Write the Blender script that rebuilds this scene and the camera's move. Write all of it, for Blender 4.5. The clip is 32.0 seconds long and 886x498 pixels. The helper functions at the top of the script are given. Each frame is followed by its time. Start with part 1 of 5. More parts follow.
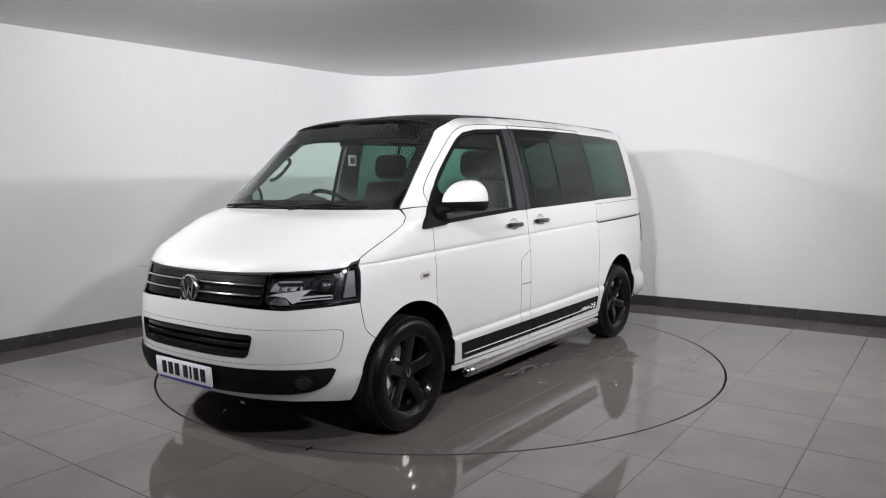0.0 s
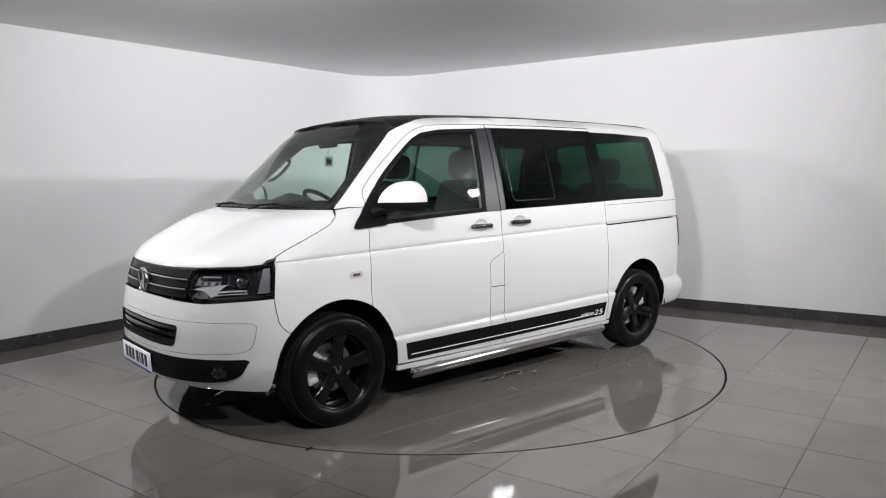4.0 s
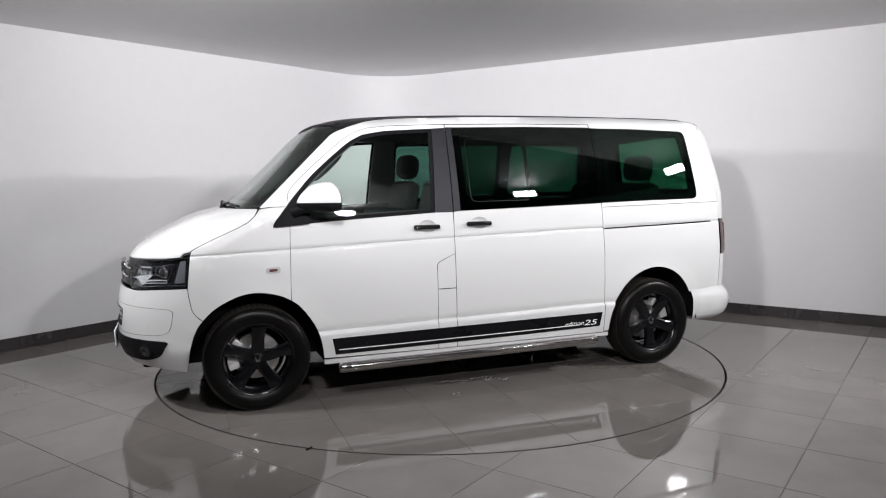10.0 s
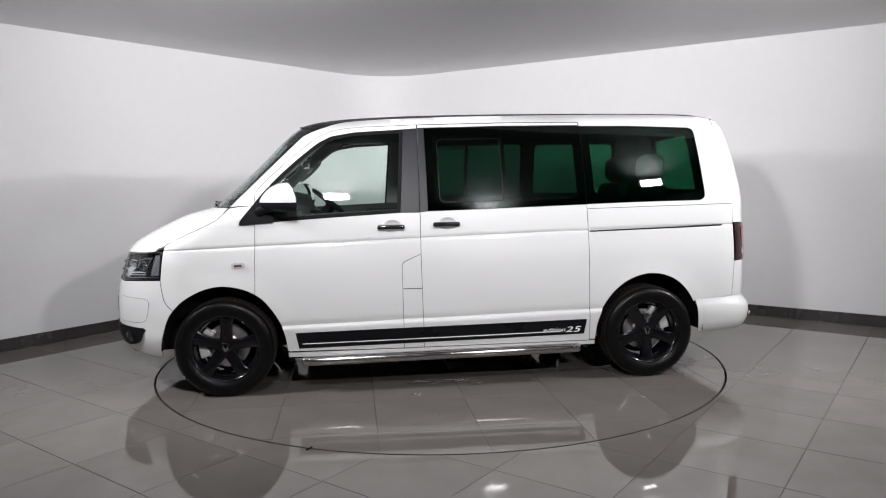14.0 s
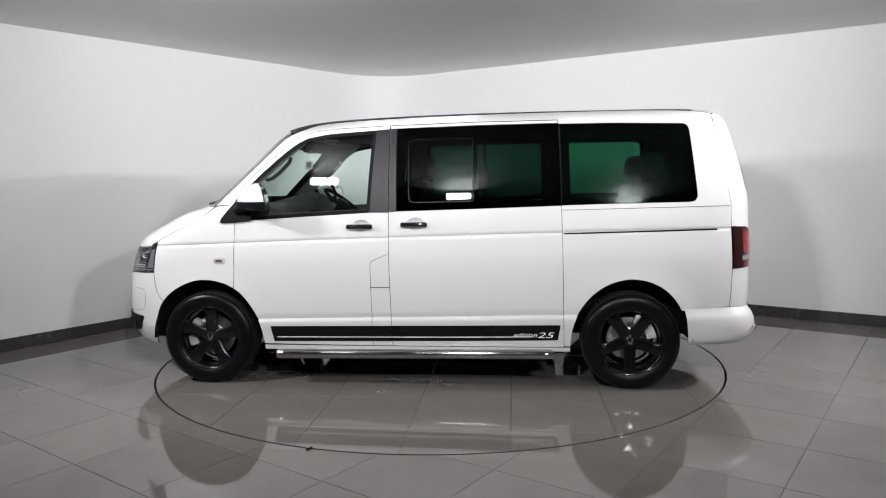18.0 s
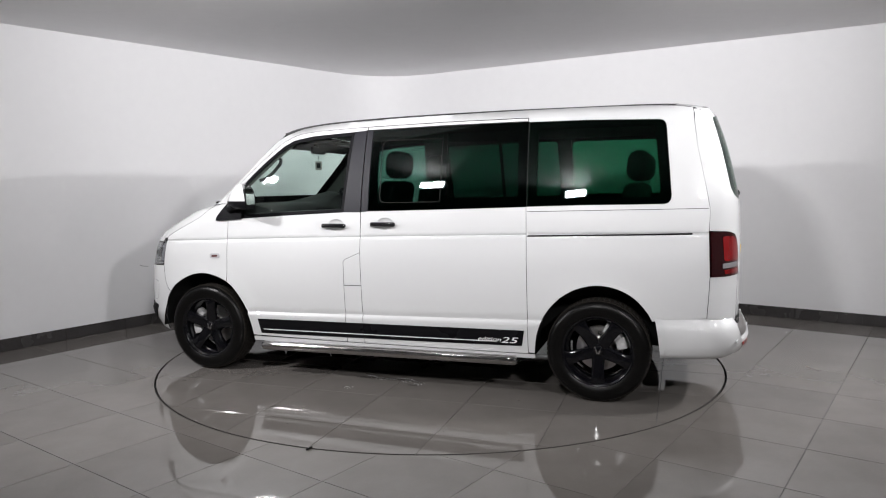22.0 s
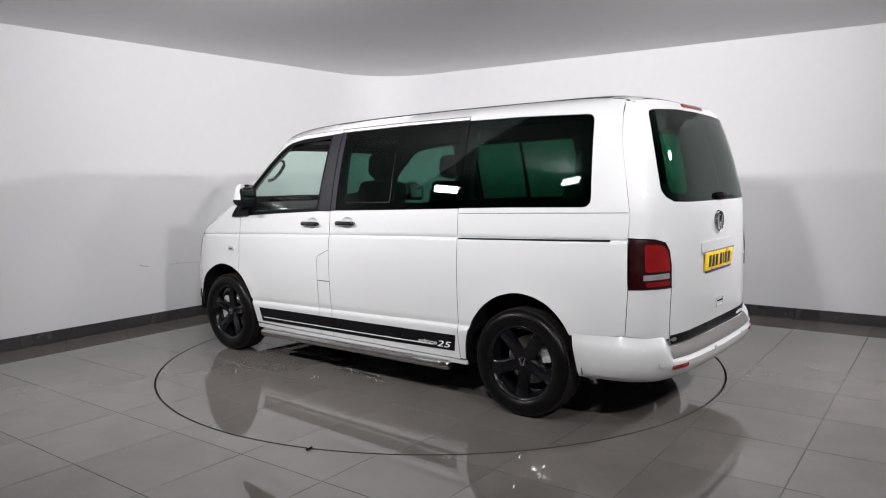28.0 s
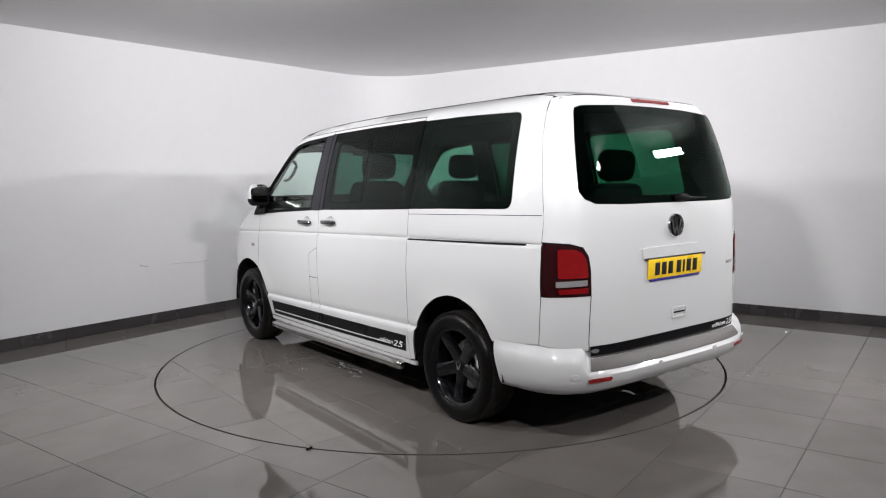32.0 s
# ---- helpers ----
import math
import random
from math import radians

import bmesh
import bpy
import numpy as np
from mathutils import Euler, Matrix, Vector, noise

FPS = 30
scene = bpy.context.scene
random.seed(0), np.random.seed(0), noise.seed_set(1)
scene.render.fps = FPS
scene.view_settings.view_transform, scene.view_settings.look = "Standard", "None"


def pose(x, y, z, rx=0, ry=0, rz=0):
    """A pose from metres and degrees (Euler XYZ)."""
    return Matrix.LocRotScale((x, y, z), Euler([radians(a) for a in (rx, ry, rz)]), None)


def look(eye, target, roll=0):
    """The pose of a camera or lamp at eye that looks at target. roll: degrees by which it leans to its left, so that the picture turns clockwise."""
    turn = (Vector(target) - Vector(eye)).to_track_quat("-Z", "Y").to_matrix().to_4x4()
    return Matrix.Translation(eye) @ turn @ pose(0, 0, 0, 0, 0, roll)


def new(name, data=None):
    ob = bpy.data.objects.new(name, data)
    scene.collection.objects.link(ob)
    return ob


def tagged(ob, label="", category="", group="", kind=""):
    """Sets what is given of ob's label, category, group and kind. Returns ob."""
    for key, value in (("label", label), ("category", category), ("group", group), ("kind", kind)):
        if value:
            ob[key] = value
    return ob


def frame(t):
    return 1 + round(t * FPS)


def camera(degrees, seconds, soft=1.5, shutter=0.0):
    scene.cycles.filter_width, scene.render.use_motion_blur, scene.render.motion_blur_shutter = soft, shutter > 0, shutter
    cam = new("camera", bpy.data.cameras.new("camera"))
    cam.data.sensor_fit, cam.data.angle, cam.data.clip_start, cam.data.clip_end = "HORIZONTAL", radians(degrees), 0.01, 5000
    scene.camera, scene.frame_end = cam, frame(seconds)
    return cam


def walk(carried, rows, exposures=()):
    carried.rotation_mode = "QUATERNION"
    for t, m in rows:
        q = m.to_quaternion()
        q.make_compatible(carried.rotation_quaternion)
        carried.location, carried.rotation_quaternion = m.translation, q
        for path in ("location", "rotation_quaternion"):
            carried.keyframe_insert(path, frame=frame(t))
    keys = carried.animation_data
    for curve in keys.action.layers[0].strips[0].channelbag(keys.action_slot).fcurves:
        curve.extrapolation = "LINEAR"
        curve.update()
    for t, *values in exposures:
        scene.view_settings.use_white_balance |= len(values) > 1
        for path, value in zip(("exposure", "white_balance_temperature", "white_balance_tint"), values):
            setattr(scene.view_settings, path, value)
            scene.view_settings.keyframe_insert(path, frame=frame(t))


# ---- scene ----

from mathutils.geometry import delaunay_2d_cdt

SECONDS = 32.0
cam = camera(64.42, SECONDS, soft=1.1)
EYE = look((0.0, -5.868, 1.436), (0.026, -0.889, 0.971), -0.73)
walk(cam, [(0.0, EYE), (SECONDS, EYE)], exposures=[(0.0, 0.0, 6500, 10), (SECONDS, 0.0, 6500, 10)])

# the turning stage: seconds and degrees
TURNS = [(0, 53.18), (4, 39.80), (8, 26.59), (12, 13.49), (16, 0.46), (20, -12.60), (24, -25.72), (28, -39.00), (32, -52.45)]
AXIS = Vector((0.090, 0.058, 0.0))  # the stage's axle in the van's own plan

# ---- light ----
world = bpy.data.worlds.new("world")
world.use_nodes = True
world.node_tree.nodes["Background"].inputs[0].default_value = (0.8, 0.85, 0.9, 1)
world.node_tree.nodes["Background"].inputs[1].default_value = 0.02
scene.world = world

# place, target, watts and beam angle of the flood lamps
FLOODS = [((-1.78, -3.02, 2.64), (0.3, 4.4, 3.35), 23, 90), ((-0.44, -4.10, 2.64), (0.1, 4.2, 2.8), 58, 128), ((-3.50, -1.94, 2.64), (-1.2, -0.9, 0.6), 38, 112),
          ((1.80, -5.12, 2.62), (-0.2, 4.2, 2.8), 58, 128), ((3.30, -3.09, 2.64), (-0.9, 4.4, 3.35), 23, 90), ((4.48, -1.34, 2.64), (1.5, -0.8, 0.6), 46, 114)]


# ---- materials ----
def node_material(name):
    m = bpy.data.materials.new(name)
    m.use_nodes = True
    nt = m.node_tree
    return m, nt, nt.nodes["Principled BSDF"]


def add(nt, kind, **values):
    n = nt.nodes.new(kind)
    for key, value in values.items():
        n.inputs[key].default_value = value
    return n


def surface(name, color, rough=0.5, metal=0.0, vary=0.06, scale=6.0, bump=0.0, bump_scale=200.0, coat=0.0, rough_vary=0.05, ior=1.5, emit=None, emit_strength=0.0):
    """A plain surface with colour drift at two scales, uneven gloss and a fine relief."""
    m, nt, p = node_material(name)
    coord = nt.nodes.new("ShaderNodeTexCoord")
    big, small = add(nt, "ShaderNodeTexNoise", Scale=scale, Detail=3.0), add(nt, "ShaderNodeTexNoise", Scale=scale * 14, Detail=5.0)
    for n in (big, small):
        nt.links.new(coord.outputs["Object"], n.inputs["Vector"])
    mix = nt.nodes.new("ShaderNodeMath")
    mix.operation = "ADD"
    nt.links.new(big.outputs["Fac"], mix.inputs[0])
    nt.links.new(small.outputs["Fac"], mix.inputs[1])
    ramp = nt.nodes.new("ShaderNodeMapRange")
    ramp.inputs["From Min"].default_value, ramp.inputs["From Max"].default_value = 0.6, 1.4
    ramp.inputs["To Min"].default_value, ramp.inputs["To Max"].default_value = 1 - vary, 1 + vary
    nt.links.new(mix.outputs[0], ramp.inputs["Value"])
    tint = nt.nodes.new("ShaderNodeMix")
    tint.data_type, tint.blend_type = "RGBA", "MULTIPLY"
    tint.inputs["Factor"].default_value = 1.0
    tint.inputs["A"].default_value = (*color, 1)
    nt.links.new(ramp.outputs[0], tint.inputs["B"])
    nt.links.new(tint.outputs["Result"], p.inputs["Base Color"])
    gloss = nt.nodes.new("ShaderNodeMapRange")
    gloss.inputs["From Min"].default_value, gloss.inputs["From Max"].default_value = 0.3, 0.7
    gloss.inputs["To Min"].default_value, gloss.inputs["To Max"].default_value = max(rough - rough_vary, 0.0), min(rough + rough_vary, 1.0)
    nt.links.new(big.outputs["Fac"], gloss.inputs["Value"])
    nt.links.new(gloss.outputs[0], p.inputs["Roughness"])
    p.inputs["Metallic"].default_value, p.inputs["IOR"].default_value = metal, ior
    p.inputs["Coat Weight"].default_value, p.inputs["Coat Roughness"].default_value = coat, 0.03
    if bump:
        fine = add(nt, "ShaderNodeTexNoise", Scale=bump_scale, Detail=4.0)
        nt.links.new(coord.outputs["Object"], fine.inputs["Vector"])
        b = add(nt, "ShaderNodeBump", Strength=bump, Distance=0.004)
        nt.links.new(fine.outputs["Fac"], b.inputs["Height"])
        nt.links.new(b.outputs[0], p.inputs["Normal"])
    if emit:
        p.inputs["Emission Color"].default_value = (*emit, 1)
        p.inputs["Emission Strength"].default_value = emit_strength
    return m


def glazing(name, tint, gloss_ior=1.5):
    """A tinted pane: it lets tinted light through, and mirrors more at a slant."""
    m, nt, p = node_material(name)
    out = nt.nodes["Material Output"]
    nt.nodes.remove(p)
    clear = nt.nodes.new("ShaderNodeBsdfTransparent")
    clear.inputs["Color"].default_value = (*tint, 1)
    mirror = nt.nodes.new("ShaderNodeBsdfGlossy")
    mirror.inputs["Roughness"].default_value = 0.0
    slant = add(nt, "ShaderNodeLayerWeight", Blend=0.5)
    steep, edge = nt.nodes.new("ShaderNodeMath"), nt.nodes.new("ShaderNodeMath")
    steep.operation, edge.operation = "POWER", "MULTIPLY_ADD"
    steep.inputs[1].default_value = 5.0
    base = ((gloss_ior - 1) / (gloss_ior + 1)) ** 2
    edge.inputs[1].default_value, edge.inputs[2].default_value = 0.85 * (1 - base), base
    nt.links.new(slant.outputs["Facing"], steep.inputs[0])
    nt.links.new(steep.outputs[0], edge.inputs[0])
    mixed = nt.nodes.new("ShaderNodeMixShader")
    nt.links.new(edge.outputs[0], mixed.inputs[0])
    nt.links.new(clear.outputs[0], mixed.inputs[1])
    nt.links.new(mirror.outputs[0], mixed.inputs[2])
    nt.links.new(mixed.outputs[0], out.inputs["Surface"])
    return m


WALL = surface("white_wall_paint", (0.80, 0.80, 0.812), 0.55, vary=0.015, scale=0.8, bump=0.05, bump_scale=120)
WALL_GREY = surface("unseen_wall_grey", (0.40, 0.40, 0.41), 0.7, vary=0.03, scale=0.8, bump=0.05, bump_scale=120)
CEIL_DARK = surface("unseen_ceiling_dark", (0.085, 0.085, 0.087), 0.7, vary=0.05, scale=0.8, bump=0.05, bump_scale=120)
CEIL = surface("grey_white_ceiling_paint", (0.86, 0.85, 0.86), 0.7, vary=0.02, scale=0.6, bump=0.05, bump_scale=90)
SKIRT = surface("dark_grey_skirting_tile", (0.055, 0.052, 0.052), 0.25, vary=0.15, scale=4, bump=0.03)
PAINT = surface("white_car_paint", (0.54, 0.545, 0.55), 0.45, vary=0.006, scale=1.2, coat=1.0, rough_vary=0.0)
# shade inside the panel gaps, put into a dark colour on rims and backs
RIM_SHADE = surface("panel_rim_shade", (0.02, 0.02, 0.021), 0.7, vary=0.1)
BLACK_GLOSS = surface("gloss_black_paint", (0.006, 0.006, 0.007), 0.12, vary=0.1, scale=3, coat=1.0, rough_vary=0.03)
BLACK_VINYL = surface("black_vinyl", (0.005, 0.005, 0.006), 0.3, ior=1.22, vary=0.1, scale=3)
BLACK_PLASTIC = surface("black_grained_plastic", (0.005, 0.005, 0.006), 0.55, ior=1.17, vary=0.12, scale=8, bump=0.2, bump_scale=700)
CERAMIC = surface("black_ceramic_print", (0.003, 0.003, 0.003), 0.7, ior=1.1, vary=0.05)
SATIN = surface("satin_dark_grey_foil", (0.014, 0.014, 0.018), 0.38, ior=1.34, vary=0.06, scale=4)
RUBBER = surface("black_rubber", (0.0035, 0.0033, 0.0032), 0.32, ior=1.24, vary=0.15, scale=9, bump=0.15, bump_scale=400)
TREAD = surface("dusty_tyre_tread", (0.018, 0.0155, 0.013), 0.8, ior=1.25, vary=0.25, scale=10, bump=0.3, bump_scale=300)
CHROME = surface("chrome", (0.75, 0.75, 0.76), 0.08, 1.0, vary=0.04, scale=8, rough_vary=0.04)
STEEL = surface("polished_steel", (0.50, 0.49, 0.48), 0.12, 1.0, vary=0.08, scale=10, rough_vary=0.06)
CALIPER = surface("silver_caliper", (0.50, 0.50, 0.50), 0.32, 0.25, vary=0.12, scale=30)
FELT = surface("black_arch_felt", (0.006, 0.006, 0.006), 0.95, ior=1.2, vary=0.2, scale=20, bump=0.3, bump_scale=300)
DULL_STEEL = surface("brake_steel", (0.60, 0.59, 0.58), 0.35, 1.0, vary=0.2, scale=14, rough_vary=0.1)
ALLOY = surface("satin_black_alloy", (0.003, 0.003, 0.004), 0.13, ior=1.44, vary=0.12, scale=8, coat=0.0, rough_vary=0.04)
LAMP_RED = surface("red_lamp_lens", (0.27, 0.006, 0.008), 0.22, 0.4, vary=0.2, scale=14, coat=1.0, bump=0.03, bump_scale=160)
LAMP_DARK = surface("smoked_red_lamp_lens", (0.022, 0.0015, 0.0025), 0.2, 0.3, vary=0.2, scale=20, coat=1.0)
LAMP_CLEAR = surface("clear_lamp_lens", (0.27, 0.26, 0.27), 0.15, 0.3, vary=0.1, scale=20, coat=1.0)
LAMP_BOWL = surface("mirror_lamp_bowl", (0.78, 0.78, 0.80), 0.16, 0.7, vary=0.2, scale=60, bump=0.5, bump_scale=90, rough_vary=0.08)
GREY_LENS = surface("grey_lamp_reflector", (0.15, 0.15, 0.165), 0.35, 0.2, vary=0.08, bump=0.2, bump_scale=300)
PROJECTOR = surface("projector_glass", (0.02, 0.02, 0.025), 0.03, vary=0.05, coat=1.0, rough_vary=0.0)
MIRROR = surface("mirror_silver", (0.8, 0.8, 0.8), 0.02, 1.0, vary=0.01, rough_vary=0.0)
REFLECTOR = surface("red_reflector", (0.20, 0.008, 0.007), 0.25, vary=0.12, scale=30, coat=0.2, bump=0.1, bump_scale=500)
LAMP_HOUSING = surface("black_lamp_housing", (0.012, 0.012, 0.014), 0.25, vary=0.1, scale=8)
LAMP_SILVER = surface("silvered_lamp_bowl", (0.66, 0.66, 0.68), 0.22, 0.4, vary=0.05, scale=10)
PLATE_WHITE = surface("white_plate", (0.72, 0.74, 0.80), 0.3, vary=0.02, scale=10)
PLATE_YELLOW = surface("yellow_plate", (0.80, 0.52, 0.02), 0.3, vary=0.03, scale=10)
PLATE_INK = surface("black_plate_ink", (0.01, 0.01, 0.012), 0.4, vary=0.05)
PLATE_BLUE = surface("blue_plate_strip", (0.03, 0.025, 0.22), 0.4, vary=0.05)
PAD = surface("grey_step_pad", (0.082, 0.075, 0.072), 0.55, vary=0.1, scale=10, bump=0.3, bump_scale=500)
WHITE_INK = surface("white_vinyl_print", (0.75, 0.75, 0.75), 0.35, vary=0.03)
FABRIC = surface("black_seat_fabric", (0.007, 0.007, 0.008), 0.85, vary=0.2, scale=12, bump=0.3, bump_scale=600)
TRIM = surface("dark_grey_trim", (0.018, 0.0185, 0.019), 0.65, vary=0.12, scale=8, bump=0.1, bump_scale=500)
GREY_TRIM = surface("grey_pillar_trim", (0.14, 0.14, 0.133), 0.7, vary=0.06, scale=6, bump=0.1, bump_scale=500)
HEADLINER = surface("grey_headliner", (0.15, 0.15, 0.15), 0.9, vary=0.06, scale=6, bump=0.15, bump_scale=500)
CLEAR = glazing("clear_green_glass", (0.955, 1.0, 0.98))
DEEP = glazing("deep_privacy_glass", (0.24, 0.40, 0.35))
PRIVACY = glazing("dark_green_glass", (0.33, 0.56, 0.47))
SCREEN = glazing("windscreen_glass", (0.90, 0.97, 0.945))
LENS = glazing("clear_polycarbonate", (0.93, 0.94, 0.95))
GLOW = surface("flood_panel", (0.9, 0.9, 0.9), 0.5, vary=0.0, emit=(1.0, 0.99, 0.97), emit_strength=40.0)


def tile_material(name):
    """Polished grey porcelain: clouded colour that differs a little from tile to tile, a few smears in the gloss."""
    m, nt, p = node_material(name)
    coord, info = nt.nodes.new("ShaderNodeTexCoord"), nt.nodes.new("ShaderNodeObjectInfo")
    cloud, grain = add(nt, "ShaderNodeTexNoise", Scale=2.3, Detail=6.0, Roughness=0.6), add(nt, "ShaderNodeTexNoise", Scale=90.0, Detail=4.0)
    for n in (cloud, grain):
        nt.links.new(coord.outputs["Object"], n.inputs["Vector"])
    ramp = nt.nodes.new("ShaderNodeValToRGB")
    ramp.color_ramp.elements[0].position, ramp.color_ramp.elements[1].position = 0.3, 0.7
    ramp.color_ramp.elements[0].color, ramp.color_ramp.elements[1].color = (0.126, 0.116, 0.108, 1), (0.153, 0.141, 0.132, 1)
    nt.links.new(cloud.outputs["Fac"], ramp.inputs[0])
    shade = nt.nodes.new("ShaderNodeMapRange")
    shade.inputs["To Min"].default_value, shade.inputs["To Max"].default_value = 0.94, 1.06
    nt.links.new(info.outputs["Random"], shade.inputs["Value"])
    fleck = nt.nodes.new("ShaderNodeMapRange")
    fleck.inputs["From Min"].default_value, fleck.inputs["From Max"].default_value = 0.3, 0.7
    fleck.inputs["To Min"].default_value, fleck.inputs["To Max"].default_value = 0.985, 1.015
    nt.links.new(grain.outputs["Fac"], fleck.inputs["Value"])
    both = nt.nodes.new("ShaderNodeMath")
    both.operation = "MULTIPLY"
    nt.links.new(shade.outputs[0], both.inputs[0])
    nt.links.new(fleck.outputs[0], both.inputs[1])
    mix = nt.nodes.new("ShaderNodeMix")
    mix.data_type, mix.blend_type = "RGBA", "MULTIPLY"
    mix.inputs["Factor"].default_value = 1.0
    nt.links.new(ramp.outputs[0], mix.inputs["A"])
    nt.links.new(both.outputs[0], mix.inputs["B"])
    nt.links.new(mix.outputs["Result"], p.inputs["Base Color"])
    gloss = nt.nodes.new("ShaderNodeMapRange")
    gloss.inputs["From Min"].default_value, gloss.inputs["From Max"].default_value = 0.3, 0.75
    gloss.inputs["To Min"].default_value, gloss.inputs["To Max"].default_value = 0.025, 0.06
    nt.links.new(cloud.outputs["Fac"], gloss.inputs["Value"])
    nt.links.new(gloss.outputs[0], p.inputs["Roughness"])
    p.inputs["IOR"].default_value = 1.55
    return m


TILE = tile_material("polished_grey_porcelain")
GROUT = surface("dark_grout", (0.05, 0.046, 0.044), 0.8, vary=0.2, scale=8)
JOINT = surface("black_stage_gap", (0.012, 0.012, 0.012), 0.7, vary=0.2, scale=8)
WATER = glazing("water_film", (0.80, 0.80, 0.80), 1.33)


# ---- mesh helpers ----
def bake(name, verts, faces, angle=38.0):
    me = bpy.data.meshes.new(name)
    me.from_pydata([tuple(v) for v in verts], [], [tuple(f) for f in faces])
    bm = bmesh.new()
    bm.from_mesh(me)
    return finish(me, bm, angle)


def finish(me, bm, angle=38.0):
    bmesh.ops.recalc_face_normals(bm, faces=bm.faces)
    for f in bm.faces:
        f.smooth = True
    limit = radians(angle)
    for e in bm.edges:
        e.smooth = not (len(e.link_faces) == 2 and e.calc_face_angle(0.0) > limit)
    bm.to_mesh(me)
    bm.free()
    return me


def part(name, shape, material, parent=None, label="", loc=None):
    """Links a bmesh or a mesh as one object under a thing or a part."""
    if isinstance(shape, bmesh.types.BMesh):
        shape = finish(bpy.data.meshes.new(name), shape)
    if material is not None and not shape.materials:
        shape.materials.append(material)
        if material is PAINT:
            shape.materials.append(RIM_SHADE)
    ob = new(name, shape)
    if parent is not None:
        ob.parent = parent
        if parent.type == "EMPTY":
            ob.location = -AXIS if loc is None else loc
        elif loc is not None:
            ob.location = loc
    elif loc is not None:
        ob.location = loc
    if label:
        tagged(ob, label)
    return ob


def box_bm(lo, hi, bevel=0.0, seg=2, bm=None, turn=None):
    own = bm is None
    bm = bm or bmesh.new()
    lo, hi = Vector(lo), Vector(hi)
    m = Matrix.Translation((lo + hi) / 2) @ Matrix.Diagonal((*(hi - lo), 1))
    if turn is not None:
        m = turn @ m
    made = bmesh.ops.create_cube(bm, size=1.0, matrix=m)
    if bevel:
        edges = list({e for v in made["verts"] for e in v.link_edges})
        bmesh.ops.bevel(bm, geom=edges, offset=bevel, segments=seg, profile=0.5, affect="EDGES")
    return bm


def tube(points, radius, sides=12, caps=True):
    """A round bar along a list of points; radius may be a list."""
    pts = [Vector(p) for p in points]
    radii = radius if isinstance(radius, (list, tuple)) else [radius] * len(pts)
    verts, faces, side = [], [], None
    for i, p in enumerate(pts):
        ahead = (pts[min(i + 1, len(pts) - 1)] - pts[max(i - 1, 0)]).normalized()
        if side is None:
            side = ahead.orthogonal().normalized()
        side = (side - ahead * side.dot(ahead)).normalized()
        up = ahead.cross(side)
        for k in range(sides):
            a = 2 * math.pi * k / sides
            verts.append(p + radii[i] * (math.cos(a) * side + math.sin(a) * up))
    for i in range(len(pts) - 1):
        for k in range(sides):
            a, b = i * sides + k, i * sides + (k + 1) % sides
            faces.append((a, b, b + sides, a + sides))
    if caps:
        faces += [tuple(range(sides))[::-1], tuple((len(pts) - 1) * sides + k for k in range(sides))]
    return bake("tube", verts, faces, 50)


def lathe(profile, steps=48, axis="y"):
    """Turns (radius, along) pairs round an axis."""
    verts, faces, n = [], [], len(profile)
    for i in range(steps):
        a = 2 * math.pi * i / steps
        for r, h in profile:
            verts.append((r * math.cos(a), h, r * math.sin(a)) if axis == "y" else (r * math.cos(a), r * math.sin(a), h))
    for i in range(steps):
        for k in range(n - 1):
            a, b = i * n + k, ((i + 1) % steps) * n + k
            faces.append((a, a + 1, b + 1, b))
    return bake("lathe", verts, faces, 40)


def inside_many(pts, poly):
    pts, hit = np.asarray(pts, float), np.zeros(len(pts), bool)
    for (x0, y0), (x1, y1) in zip(poly, poly[1:] + poly[:1]):
        if y0 != y1:
            cross = ((y0 > pts[:, 1]) != (y1 > pts[:, 1])) & (pts[:, 0] < (x1 - x0) * (pts[:, 1] - y0) / (y1 - y0) + x0)
            hit ^= cross
    return hit


def inside(pt, poly):
    return bool(inside_many([(pt[0], pt[1])], poly)[0])


def inset(poly, d):
    """The outline moved inwards by d."""
    area = sum(a[0] * b[1] - b[0] * a[1] for a, b in zip(poly, poly[1:] + poly[:1]))
    s, out = (1 if area > 0 else -1), []
    for i, p in enumerate(poly):
        a, b = Vector(poly[i - 1]), Vector(poly[(i + 1) % len(poly)])
        u, v = (Vector(p) - a).normalized(), (b - Vector(p)).normalized()
        n1, n2 = Vector((-u.y, u.x)) * s, Vector((-v.y, v.x)) * s
        m = n1 + n2
        m = m.normalized() if m.length > 1e-6 else n1
        out.append(tuple(Vector(p) + m * d / max(m.dot(n1), 0.4)))
    return out


def rounded(poly, r, n=4):
    """Rounds the corners; r is one radius or one for each corner."""
    out = []
    for i, p in enumerate(poly):
        p, a, b = Vector(p), Vector(poly[i - 1]), Vector(poly[(i + 1) % len(poly)])
        ri = r[i] if isinstance(r, (list, tuple)) else r
        la, lb = (a - p).length, (b - p).length
        ri = min(ri, la * 0.48, lb * 0.48)
        if ri < 1e-4:
            out.append(tuple(p))
            continue
        s, e = p + (a - p) / la * ri, p + (b - p) / lb * ri
        for k in range(n + 1):
            t = k / n
            out.append(tuple((1 - t) ** 2 * s + 2 * t * (1 - t) * p + t * t * e))
    return out


def dense(poly, step):
    out = []
    for a, b in zip(poly, poly[1:] + poly[:1]):
        n = max(1, math.ceil(math.dist(a, b) / step))
        out += [(a[0] + (b[0] - a[0]) * k / n, a[1] + (b[1] - a[1]) * k / n) for k in range(n)]
    return out


